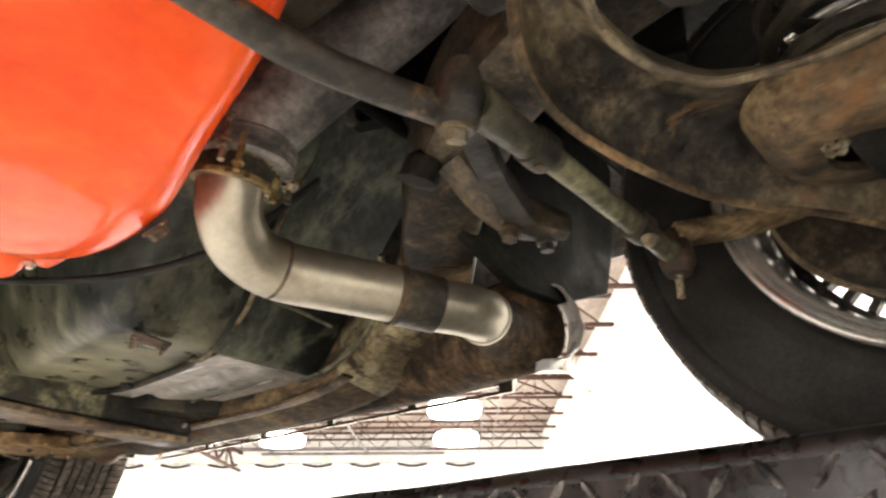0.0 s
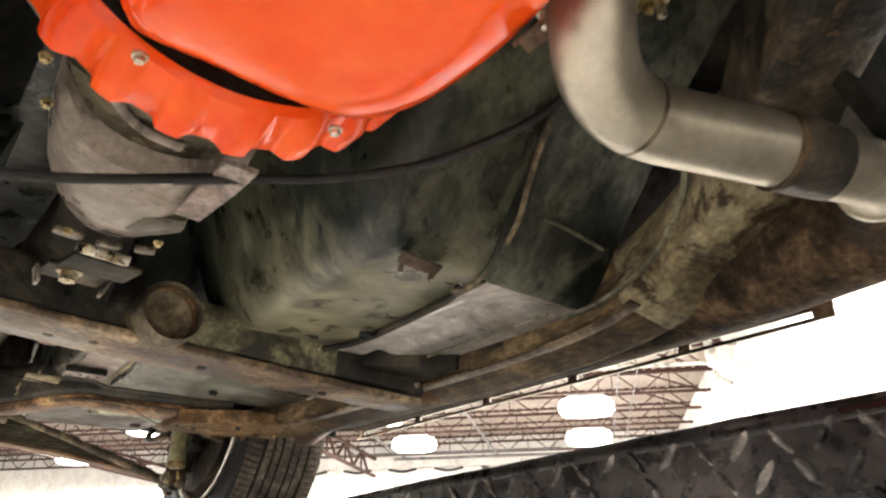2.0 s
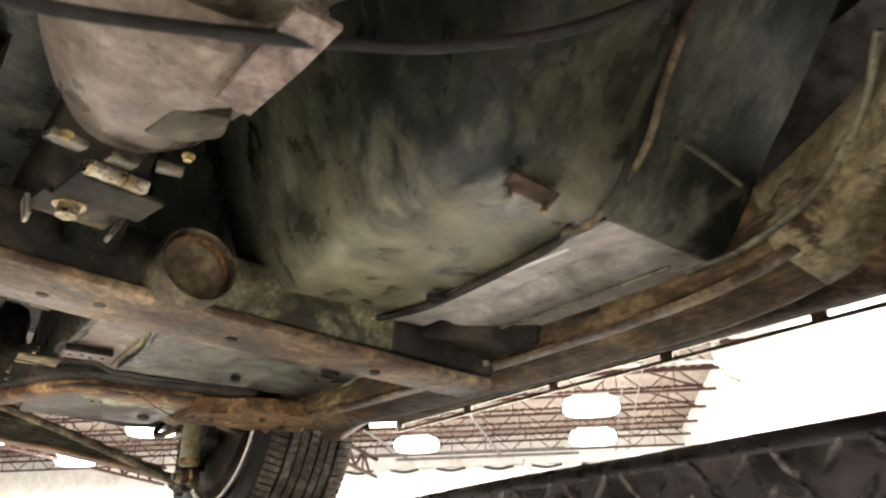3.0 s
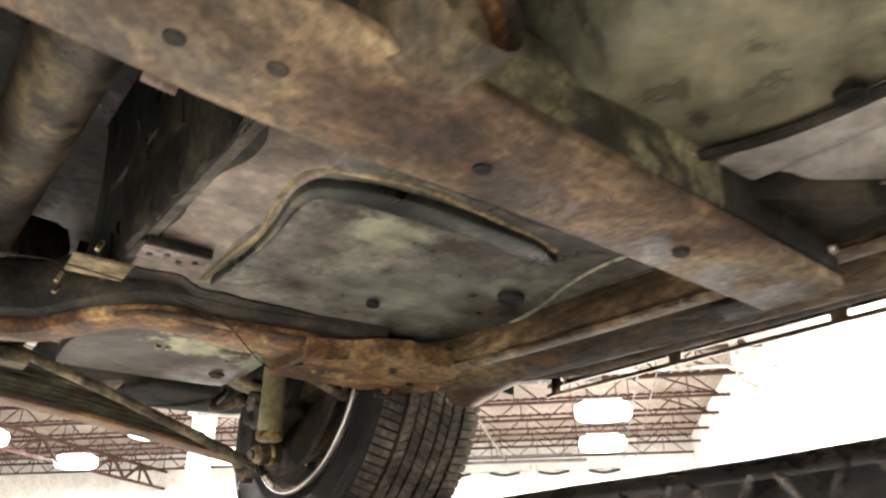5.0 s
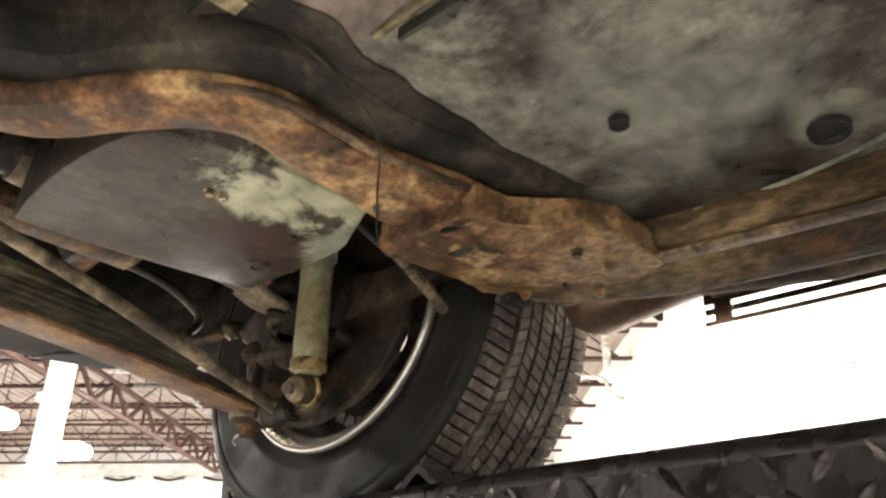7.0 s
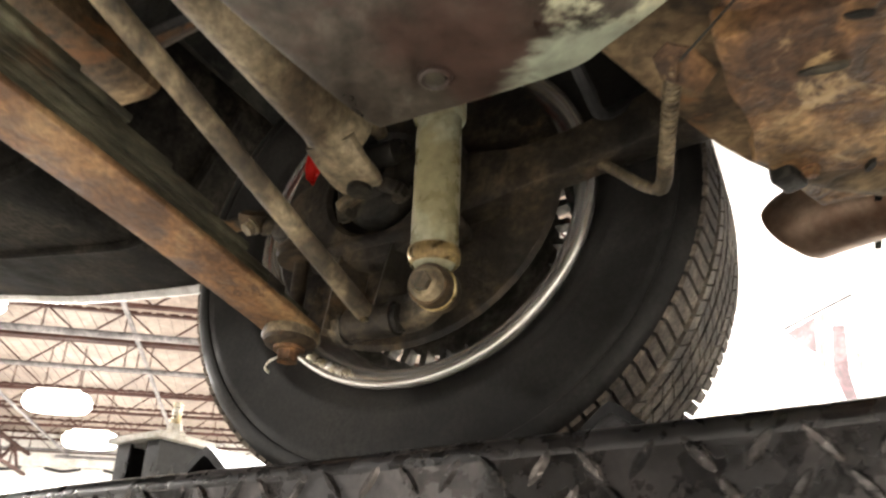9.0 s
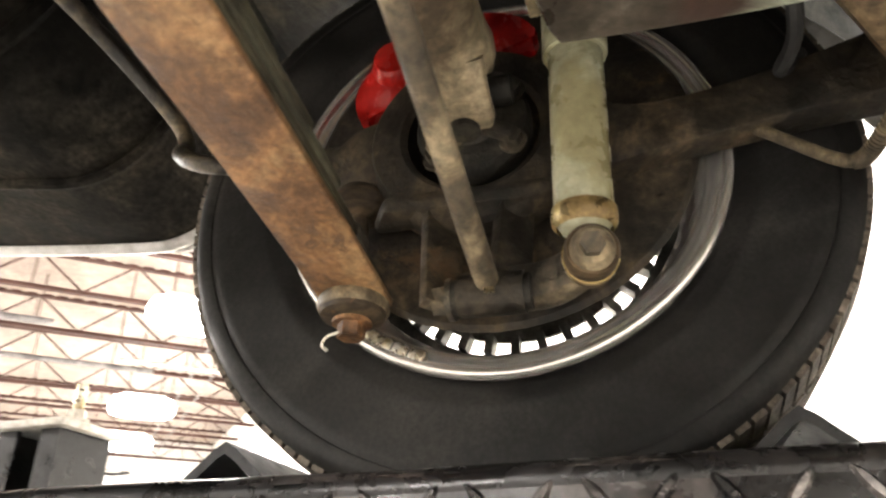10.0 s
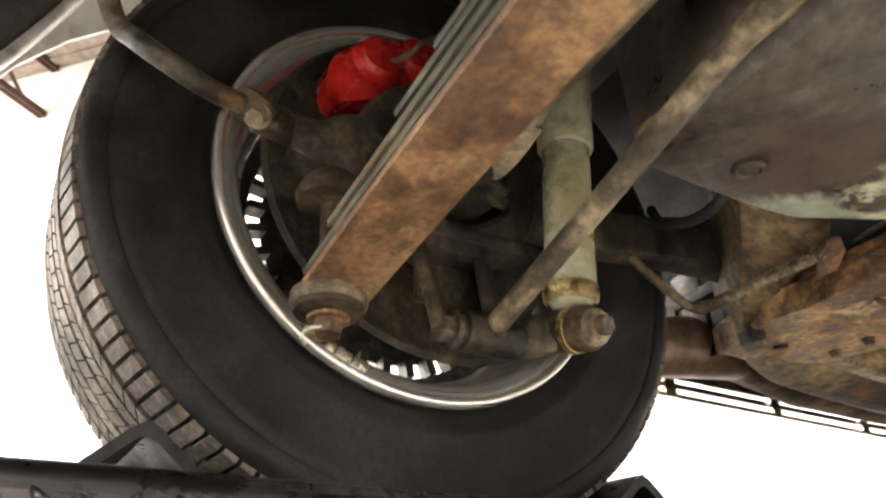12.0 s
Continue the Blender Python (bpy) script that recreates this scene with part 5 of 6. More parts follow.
part("tie_boot", turned([(0, -0.022), (0.013, -0.020), (0.018, -0.006), (0.016, 0.010), (0.008, 0.03)], (0.535, 0.357, 0.328), (0, 0, 0), 18), TANRUST, tie)
part("tie_nut", tube([(0.535, 0.357, 0.315), (0.537, 0.358, 0.284)], 0.004, 8, smooth=False), ZINC, tie)
part("steering_arm", bar([(0.535, 0.357, 0.352), (0.585, 0.29, 0.370), (0.620, 0.20, 0.40)], 0.03, 0.022, 0.3), RUST, car)
gear = part("rail_bracket", bar([(0.350, 0.485, 0.405, 0.050, 0.06), (0.385, 0.475, 0.372, 0.050, 0.050), (0.425, 0.462, 0.358, 0.048, 0.042), (0.468, 0.445, 0.362, 0.026, 0.030)], 0.06, 0.05, 0.45), DARKSTEEL, car, "greasy idler bracket on the frame rail")
part("bracket_nut", bolt((0.405, 0.466, 0.336), (180, 12, 0), 0.009), DARKSTEEL, gear)
part("bracket_nut", bolt((0.447, 0.453, 0.337), (180, -8, 0), 0.008), DARKSTEEL, gear)
part("rail_bushing", turned([(0, -0.02), (0.010, -0.02), (0.020, -0.010), (0.022, 0.015), (0, 0.02)], (0.354, 0.546, 0.414), (200, 0, 0), 20), GREASE, car)
apron = prism([(0.40, 0.43), (0.58, 0.375), (0.68, 0.386), (0.80, 0.443), (0.818, 0.520), (0.83, 0.74), (0.40, 0.74)], -0.010, 0.010, 0.003)
apron.transform(pose(0, 0.60, 0, 90, 0, 0))
part("fender_apron", apron, APRON, car)
part("fender_apron", box((0.02, 0.42, 0.42), (0.50, 0.53, 0.76), (0, 14, 20), 0.006), APRON, car)
part("splash_panel", box((0.30, 0.012, 0.36), (0.24, 0.70, 0.66), (-30, 0, 0), 0.004), APRON, car)
part("steering_shaft", tube([(0.30, 0.55, 0.62), (0.34, 0.72, 0.70)], 0.012, 10, smooth=False), DARKSTEEL, car)
part("wiring_loom", tube([(0.28, 0.62, 0.60), (0.33, 0.66, 0.54), (0.37, 0.70, 0.56), (0.40, 0.72, 0.62)], 0.008, 8), GREASE, car)

part("front_splash_shield", turned([(0.05, 0.0), (0.150, 0.0), (0.156, 0.004), (0.150, 0.006), (0.05, 0.006)], (0.632, FRONT.y, FRONT.z), (0, 90, 0), 48), HALFSHAFT, car, "tan dusty splash shield behind the front wheel")
part("front_knuckle", bar([(0.60, FRONT.y, 0.33, 0.05, 0.05), (0.615, FRONT.y, 0.40, 0.06, 0.06), (0.60, FRONT.y, 0.52, 0.04, 0.04)], 0.05, 0.05, 0.3), DARKSTEEL, car)

# wheels
def tyre_mesh():
    """Carcass with sidewall rings, about its own x axis (inner side at minus x)."""
    prof = [(0.200, -0.088), (0.211, -0.094), (0.219, -0.100), (0.232, -0.1065), (0.236, -0.1085), (0.240, -0.1080), (0.262, -0.1110), (0.284, -0.1115), (0.288, -0.1122), (0.291, -0.1110), (0.2945, -0.1104), (0.2955, -0.1118), (0.2985, -0.1125), (0.3060, -0.1115), (0.3120, -0.1080), (0.3160, -0.1020), (0.3165, -0.090), (0.3140, -0.080),
            (0.315, -0.05), (0.3155, 0.0), (0.315, 0.05), (0.3135, 0.085), (0.311, 0.100), (0.302, 0.111), (0.284, 0.118), (0.262, 0.120), (0.236, 0.118), (0.218, 0.110), (0.200, 0.092)]
    return turned(prof, (0, 0, 0), (0, 90, 0), 96)


def tread_mesh():
    """Tread blocks: lugs on both shoulders and three zigzag ribs cut by sipes."""
    verts, faces = [], []

    def block(a0, a1, x0, x1, r0, r1, lean=0.0, lower=0.0):
        i = len(verts)
        for r, dr in ((r0, 0), (r1, 0)):
            for a, x in ((a0, x0), (a1, x0), (a1 + lean, x1), (a0 + lean, x1)):
                rr = r - (lower if x == x0 and r == r1 else 0)
                verts.append((x, rr * math.cos(a), rr * math.sin(a)))
        faces.extend([(i, i + 1, i + 2, i + 3), (i + 4, i + 7, i + 6, i + 5), (i, i + 4, i + 5, i + 1), (i + 1, i + 5, i + 6, i + 2), (i + 2, i + 6, i + 7, i + 3), (i + 3, i + 7, i + 4, i)])

    n = 126
    for k in range(n):
        a = 2 * math.pi * k / n
        w = 2 * math.pi / n
        for s in (-1, 1):
            block(a + 0.08 * w, a + w * 0.84, s * 0.1035, s * 0.066, 0.305, 0.3235, 0.25 * w, 0.0040)
            block(a + 0.3 * w, a + w * 1.17, s * 0.0575, s * 0.0395, 0.310, 0.3245, s * 0.55 * w)
            block(a + 0.5 * w, a + w * 1.37, s * 0.0345, s * 0.0175, 0.310, 0.3245, s * -0.55 * w)
        block(a, a + w * 0.88, -0.0115, 0.0115, 0.310, 0.3248, 0.5 * w)
    me = bpy.data.meshes.new("tread")
    me.from_pydata(verts, [], faces)
    bm = bmesh.new()
    bm.from_mesh(me)
    bpy.data.meshes.remove(me)
    return bm


def wheel_disc(n=36):
    """The wheel's centre disc with a ring of small slots near its rim."""
    bm = turned([(0.030, 0.030), (0.060, 0.034), (0.075, 0.018), (0.110, 0.012), (0.1385, 0.0), (0.1385, -0.004), (0.110, 0.006), (0.075, 0.012), (0.060, 0.028), (0.030, 0.025)], (0, 0, 0), (0, 90, 0), 72, closed=True)
    bm = turned([(0.1535, 0.0), (0.172, 0.0), (0.172, -0.004), (0.1535, -0.004)], (0, 0, 0), (0, 90, 0), 72, closed=True, bm=bm)
    for k in range(n):
        bm = box((0.018, 0.0085, 0.018), (-0.009, 0.146 * math.sin(2 * math.pi * k / n), 0.146 * math.cos(2 * math.pi * k / n)), (-360.0 * k / n, 0, 0), bm=bm)
    return bm


RIMPROF = [(0.1995, -0.0925), (0.2110, -0.0985), (0.2130, -0.1030), (0.2130, -0.1085), (0.2112, -0.1112), (0.2085, -0.1122), (0.2058, -0.1116), (0.2038, -0.1095), (0.2034, -0.1052), (0.2030, -0.1046), (0.2010, -0.1048), (0.1960, -0.1030), (0.1905, -0.0995), (0.1868, -0.0945), (0.1856, -0.0880), (0.1850, -0.0700), (0.1790, -0.0590), (0.1720, -0.0480), (0.1700, -0.0300), (0.1700, 0.0200),
           (0.1850, 0.0350), (0.1860, 0.0800), (0.1975, 0.0920), (0.2080, 0.1000), (0.2095, 0.1040), (0.2050, 0.1060), (0.1950, 0.0960), (0.1880, 0.0900), (0.1880, 0.0400), (0.1730, 0.0230), (0.1730, -0.0300), (0.1880, -0.0640), (0.1890, -0.0820)]


def build_wheel(c):
    w = new("wheel")
    w.parent = car
    w.location = c
    w["label"] = "steel wheel with slotted disc and worn tyre"
    rim = part("rim", turned(RIMPROF, (0, 0, 0), (0, 90, 0), 96), RIM, w, "bright steel rim, scuffed at the edge")
    part("wheel_disc", wheel_disc(), DARKDISC, w, "dull wheel centre with slots")
    tyre = part("tyre", tyre_mesh(), RUBBER, w, "black radial tyre with dusty tread")
    tr = part("tread", tread_mesh(), TREAD, w, "dusty worn tread blocks", smooth=False)
    tr["kind"] = "stuff"
    return w


TREAD = mat("dusty_tread_rubber", (0.138, 0.116, 0.094), (0.075, 0.064, 0.053), (0.215, 0.185, 0.150), rough=0.85, grain=150, patch=14, bump=0.2)
DARKDISC = mat("dull_wheel_disc", (0.10, 0.095, 0.085), (0.05, 0.048, 0.042), (0.16, 0.15, 0.13), rough=0.5, metal=0.5, patch=14, bump=0.15)
rear_wheel = build_wheel(REAR)
copy_thing(rear_wheel, pose(*FRONT, 25, 0, 7.5))
copy_thing(rear_wheel, pose(-REAR.x, REAR.y, REAR.z, 0, 0, 180))
copy_thing(rear_wheel, pose(-FRONT.x, FRONT.y, FRONT.z, 40, 0, 180))
for k in range(4):
    a = math.radians(-56 - 4.6 * k)
    part("wheel_weight", box((0.007, 0.015, 0.010), (-0.108, 0.200 * math.cos(a), 0.200 * math.sin(a)), (math.degrees(a) + 90, 0, 0), 0.002), ZINC, rear_wheel, "lead balance weight clipped to the rim")

# brakes and hubs
def brake(c, front):
    rotor = part("brake_rotor", turned([(0.05, 0.012), (0.150, 0.012), (0.150, 0.005), (0.147, 0.003), (0.147, -0.003), (0.150, -0.005), (0.150, -0.012), (0.05, -0.012)], (c.x - 0.095, c.y, c.z), (0, 90, 0), 64), DARKSTEEL, car, "dark brake disc")
    return rotor


def arc_block(c, x0, x1, r0, r1, a0, a1, n=14, round_=0.012):
    """A piece of a ring between two angles, its edges rounded off."""
    rings = []
    for k in range(n + 1):
        t = k / n
        a = math.radians(a0 + (a1 - a0) * t)
        e = round_ * (1 - min(1, 4 * t, 4 * (1 - t))) ** 2 * 2
        ring = []
        for x, r in ((x0 + round_, r0 + e), (x0 + e, r0 + round_ + e), (x0 + e, r1 - round_ - e), (x0 + round_, r1 - e), (x1 - round_, r1 - e), (x1 - e, r1 - round_ - e), (x1 - e, r0 + round_ + e), (x1 - round_, r0 + e)):
            ring.append((x, c.y + r * math.cos(a), c.z + r * math.sin(a)))
        rings.append(ring)
    return skin(rings)


brake(REAR, False)
brake(FRONT, True)
caliper = part("brake_caliper", arc_block(REAR, 0.580, 0.705, 0.100, 0.158, 20, 112, 22), REDPAINT, car, "red painted brake caliper")
part("caliper_bulge", turned([(0, -0.012), (0.020, -0.010), (0.026, 0.0), (0.027, 0.03)], (0.578, REAR.y + 0.085, REAR.z + 0.095), (0, 90, 0), 24), REDPAINT, caliper)
part("caliper_bulge", turned([(0, -0.010), (0.018, -0.008), (0.023, 0.0), (0.024, 0.03)], (0.580, REAR.y + 0.045, REAR.z + 0.118), (0, 90, 0), 24), REDPAINT, caliper)
part("bleed_pipe", tube([(0.572, REAR.y + 0.085, REAR.z + 0.085), (0.563, REAR.y + 0.062, REAR.z + 0.100), (0.562, REAR.y + 0.045, REAR.z + 0.125), (0.565, REAR.y + 0.02, REAR.z + 0.148)], 0.0028, 8), HOSE, caliper)

# rear suspension
carrier = part("bearing_carrier", turned([(0.060, -0.012), (0.066, -0.016), (0.092, -0.014), (0.098, -0.006), (0.098, 0.02), (0.058, 0.02)], (0.588, 2.502, 0.398), (0, 90, 0), 48), HUBDARK, car, "rusty bearing carrier of the trailing arm")
part("backing_plate", turned([(0.05, 0.0), (0.175, 0.0), (0.180, 0.004), (0.175, 0.006), (0.05, 0.006)], (0.618, 2.490, 0.404), (0, 90, 0), 48), HUBDARK, carrier, "dark brown splash shield")
arm = part("trailing_arm", bar([(0.610, 2.425, 0.388, 0.036, 0.075), (0.608, 2.39, 0.388, 0.036, 0.070), (0.606, 2.34, 0.390, 0.030, 0.050), (0.600, 2.24, 0.402, 0.032, 0.050), (0.585, 2.12, 0.415, 0.045, 0.07)], 0.04, 0.08, 0.1, 6), HUBDARK, car, "rusty boxed trailing arm")
part("arm_tail", bar([(0.600, 2.575, 0.392, 0.042, 0.08), (0.598, 2.60, 0.392, 0.042, 0.07), (0.598, 2.625, 0.388, 0.036, 0.05), (0.600, 2.650, 0.390, 0.028, 0.035)], 0.04, 0.06, 0.2, 6), HUBDARK, arm)
for dy, h in ((-0.022, 0.0), (0.030, 0.0)):
    part("strut_bracket", bar([(0.588, 2.495 + dy * 1.2, 0.315, 0.012, 0.034), (0.566, 2.493 + dy, 0.222, 0.012, 0.034)], 0.012, 0.035, 0.2, smooth=False), HUBDARK, arm)
part("lower_web", box((0.012, 0.07, 0.07), (0.598, 2.497, 0.30), (0, 0, 0), 0.004), HUBDARK, arm)
part("arm_gusset", prism([(0.570, 2.400), (0.606, 2.400), (0.606, 2.600), (0.570, 2.580)], 0.318, 0.338, 0.008), HUBDARK, arm)

shaft = part("half_shaft", tube([(0.16, 2.500, 0.426, 0.031), (0.46, 2.500, 0.412, 0.031), (0.492, 2.500, 0.411, 0.031), (0.505, 2.500, 0.410, 0.026)], sides=28, smooth=False), HALFSHAFT, car, "tan dusty tubular half shaft")
for dz in (-0.030, 0.030):
    part("shaft_yoke", bar([(0.480, 2.500, 0.412 + dz * 0.75, 0.056, 0.016), (0.505, 2.500, 0.410 + dz, 0.054, 0.014), (0.530, 2.500, 0.407 + dz, 0.054, 0.013), (0.543, 2.500, 0.406 + dz, 0.048, 0.011)], 0.05, 0.013, 0.4, 4), HALFSHAFT, shaft)
part("yoke_web", tube([(0.470, 2.500, 0.412, 0.0312), (0.486, 2.500, 0.4115, 0.0350), (0.500, 2.500, 0.411, 0.0345), (0.506, 2.500, 0.4105, 0.026)], sides=28, smooth=False), HALFSHAFT, shaft)
part("universal_joint", tube([(0.538, 2.460, 0.405), (0.538, 2.540, 0.405)], 0.013, 14, smooth=False), GREASE, shaft, "greasy universal joint")
part("universal_joint", tube([(0.538, 2.500, 0.365), (0.538, 2.500, 0.445)], 0.013, 14, smooth=False), GREASE, shaft)
part("spindle_flange", turned([(0, -0.022), (0.022, -0.022), (0.030, -0.012), (0.048, -0.008), (0.052, 0.0), (0.050, 0.02)], (0.572, 2.500, 0.400), (0, 90, 0), 32), GREASE, shaft)
for dy, dz in ((-0.036, -0.028), (0.030, -0.036), (-0.036, 0.026), (0.036, 0.024)):
    part("flange_bolt", bolt((0.563, 2.500 + dy, 0.398 + dz), (0, -90, 0), 0.009), GREASE if dy > 0 else DARKSTEEL, shaft)
    part("u_strap", box((0.012, 0.030, 0.014), (0.553, 2.500 + dy * 0.72, 0.398 + dz * 0.8), (30 if dy * dz > 0 else -30, 0, 0), 0.003), DARKSTEEL, shaft)
diff = part("differential", box((0.26, 0.22, 0.20), (0, 2.49, 0.445), (0, 0, 0), 0.035), GREASE, car, "greasy black differential housing")
part("diff_cover", box((0.22, 0.05, 0.17), (0, 2.62, 0.44), (0, 0, 0), 0.02), GREASE, diff)
part("diff_yoke", tube([(0.12, 2.500, 0.436), (0.175, 2.500, 0.436)], 0.036, 20, smooth=False), DARKSTEEL, diff)
part("diff_nose", tube([(0, 2.40, 0.43), (0, 2.28, 0.42)], 0.05, 20, smooth=False), DARKSTEEL, diff)
part("strut_mount", bar([(-0.13, 2.485, 0.325), (0.13, 2.485, 0.325)], 0.05, 0.022, 0.2, smooth=False), DARKSTEEL, diff, "strut rod bracket under the differential")
part("cover_mount", bar([(-0.40, 2.70, 0.47), (0, 2.68, 0.45), (0.40, 2.70, 0.47)], 0.07, 0.05, 0.3), RUST, diff)


# transverse leaf spring: the longest leaf lies lowest, shorter ones above it
def leaf_z(x, k):
    return 0.284 - 0.078 * (abs(x) / 0.60) ** 2 * 0.45 - 0.0 + 0.0078 * k


leaf_spring = new("leaf_spring")
leaf_spring.parent = car
leaf_spring["label"] = "rusty transverse multi-leaf spring"
for k in range(8):
    half = 0.605 if k == 0 else 0.585 - 0.052 * (k - 1)
    n = 24
    part("leaf", bar([(-half + 2 * half * i / n, 2.607 + 0.0016 * ((k * 7) % 3 - 1), leaf_z(-half + 2 * half * i / n, k) + 0.003) for i in range(n + 1)], 0.0575 - 0.002 * (k % 2), 0.0072, 0.18, smooth=False), LEAFRUST if k == 0 else LEAFSIDE, leaf_spring, "orange rusty main leaf" if k == 0 else "")
part("spring_clamp", box((0.16, 0.075, 0.012), (0, 2.607, 0.274), (0, 0, 0), 0.003), DARKSTEEL, leaf_spring)
part("leaf_liner", box((0.024, 0.004, 0.012), (0.527, 2.577, 0.268), (0, 8, 0), 0.001), GREASE, leaf_spring)
end = part("spring_bolt", tube([(0.597, 2.608, 0.236), (0.600, 2.612, 0.39)], 0.0085, 12, smooth=False), RUST, leaf_spring, "long rusty spring bolt")
part("cushion", turned([(0, -0.004), (0.020, -0.003), (0.029, 0.000), (0.031, 0.004), (0.030, 0.012), (0.024, 0.017), (0, 0.018)], (0.597, 2.608, 0.2405), (0, 2, 0), 32), HOSE, end, "rubber cushion under the spring end")
part("cup_washer", turned([(0, -0.007), (0.018, -0.006), (0.027, -0.002), (0.0285, 0.003), (0.02, 0.004)], (0.597, 2.608, 0.2385), (0, 2, 0), 32), RUST, end)
part("nut", bolt((0.597, 2.608, 0.2330), (180, 0, 15), 0.0125), BRIGHTRUST, end, "orange rusty castle nut")
part("cotter_pin", tube([(0.590, 2.616, 0.221), (0.590, 2.626, 0.218), (0.591, 2.630, 0.211), (0.593, 2.626, 0.207)], 0.0014, 6), ZINC, end)
part("upper_cushion", turned([(0.008, -0.010), (0.028, -0.008), (0.030, 0.0), (0.027, 0.008), (0.022, 0.016), (0.008, 0.018)], (0.599, 2.611, 0.345), (0, 2, 0), 28), RUST, end)
part("bolt_head", bolt((0.600, 2.612, 0.388), (0, 0, 0), 0.013), BRIGHTRUST, end)

strut = part("strut_rod", tube([(0.05, 2.490, 0.356, 0.0088), (0.30, 2.489, 0.299, 0.0086), (0.556, 2.484, 0.2310, 0.0092)], sides=16, smooth=False), HOSE, car, "dusty steel camber strut rod")
part("strut_eye", tube([(0.563, 2.458, 0.2285), (0.563, 2.508, 0.2285)], 0.0165, 20, smooth=False), HUBDARK, strut)
part("strut_bush", tube([(0.563, 2.453, 0.2285), (0.563, 2.513, 0.2285)], 0.0135, 16, smooth=False), GREASE, strut)
part("eccentric_nut", bolt((0.566, 2.514, 0.2285), (-90, 0, 0), 0.0125), DARKSTEEL, strut)
part("grease_mark", box((0.010, 0.008, 0.003), (0.5485, 2.482, 0.2235), (0, 14, 0), 0.001), ZINC, strut)

damper = part("shock_absorber", turned([(0, -0.004), (0.010, -0.004), (0.0175, 0.0), (0.0215, 0.007), (0.0228, 0.013), (0.0228, 0.018), (0.0222, 0.020), (0.0222, 0.165), (0.0215, 0.172), (0.0, 0.172)], (0.542, 2.410, 0.262), (1.5, -5, 0), 36), SHOCKPAINT, car, "pale grey-green telescopic shock absorber")
part("dust_tube", turned([(0.0, 0.158), (0.0255, 0.158), (0.0265, 0.160), (0.0262, 0.30), (0.02, 0.31), (0, 0.31)], (0.542, 2.410, 0.262), (1.5, -5, 0), 36), SHOCKPAINT, damper, "wider upper dust tube")
part("crimp_ring", turned([(0.0205, 0.001), (0.0240, 0.005), (0.0246, 0.0125), (0.0240, 0.0165), (0.0222, 0.018)], (0.542, 2.410, 0.262), (1.5, -5, 0), 36), BRASS, damper, "yellowed crimped foot")
part("lower_eye", turned([(0.0, -0.021), (0.0175, -0.021), (0.0195, -0.017), (0.0195, 0.017), (0.0175, 0.021), (0, 0.021)], (0.543, 2.408, 0.241), (0, 76, 8), 28), RUST, damper, "rusty lower eye")
part("eye_ring", turned([(0.0190, -0.004), (0.0205, -0.003), (0.0205, 0.003), (0.0190, 0.004)], (0.543, 2.408, 0.241), (0, 76, 8), 28), BRASS, damper, "yellow plated ring of the eye")
part("eye_rubber", turned([(0.0, -0.030), (0.012, -0.030), (0.0155, -0.025), (0.0165, -0.018)], (0.543, 2.408, 0.241), (0, 76, 8), 24), HOSE, damper)
part("eye_nut", bolt((0.518, 2.4055, 0.2350), (0, -104, 8), 0.0092), DARKSTEEL, damper)
part("shock_pin", bar([(0.555, 2.409, 0.244, 0.024, 0.03), (0.572, 2.44, 0.238, 0.026, 0.034), (0.572, 2.47, 0.236, 0.024, 0.034)], 0.02, 0.03, 0.3, 4), DARKSTEEL, damper)

# battery box, hoses, stabiliser bar and tail
def battery_tray(z0, z1):
    """A moulded tray: one front corner cut off, a flat bottom with rounded edges and a face that leans forward as it rises."""
    base = [(0.437, 2.400), (0.424, 2.417), (0.30, 2.430), (0.180, 2.436), (0.160, 2.420), (0.152, 2.30), (0.166, 2.200), (0.200, 2.165), (0.285, 2.150), (0.345, 2.147), (0.376, 2.147), (0.392, 2.156), (0.420, 2.208), (0.434, 2.240), (0.438, 2.32)]
    base = smooth_line([(x, y, 0.0) for x, y in base + base[:1]], 3)[:-1]
    rings = []
    for dz, g, lean in ((0.0, 0.955, 0.0), (0.002, 0.985, 0.0), (0.007, 1.0, 0.0), (0.030, 1.006, 0.55), (0.060, 1.010, 1.0), (z1 - z0, 1.03, 1.0)):
        rings.append([(0.295 + (p[0] - 0.295) * g, 2.30 + (p[1] - 2.30) * g - 0.045 * lean * (1 - ease(2.17, 2.26, p[1])), z0 + dz + 0.073 * (p[0] - 0.30)) for p in base])
    return skin(rings)


BOXZ = 0.330
bbox = part("battery_box", battery_tray(BOXZ, 0.57), BATTBOX, car, "stained moulded battery box")
part("box_lip", bar([(0.18, 2.438, 0.345), (0.42, 2.424, 0.358)], 0.008, 0.006, 0.2, smooth=False), TANFLAP, bbox)
# A ring for the drain, and a black disc that paints the hole's shade.
for name, profile, dz, material in (("drain_hole", [(0, -0.001), (0.0085, -0.001), (0.0105, -0.0035), (0.013, -0.002), (0.014, 0.002)], 0.0, BATTBOX), ("drain_dark", [(0, 0), (0.008, 0.0), (0.008, 0.002)], -0.0020, GREASE)):
    part(name, turned(profile, (0.395, 2.337, BOXZ + 0.073 * 0.095 + dz), (0, -4, 0), 24), material, bbox)
for x, y in ((0.262, 2.231), (0.276, 2.229)):
    part("box_bolt", bolt((x, y, BOXZ + 0.073 * (x - 0.30)), (180, 0, 0), 0.0042), ZINC, bbox)
right_box = battery_tray(0.335, 0.57)
right_box.transform(Matrix.Diagonal((-1, 1, 1, 1)))
part("right_box", right_box, BATTBOX, car)
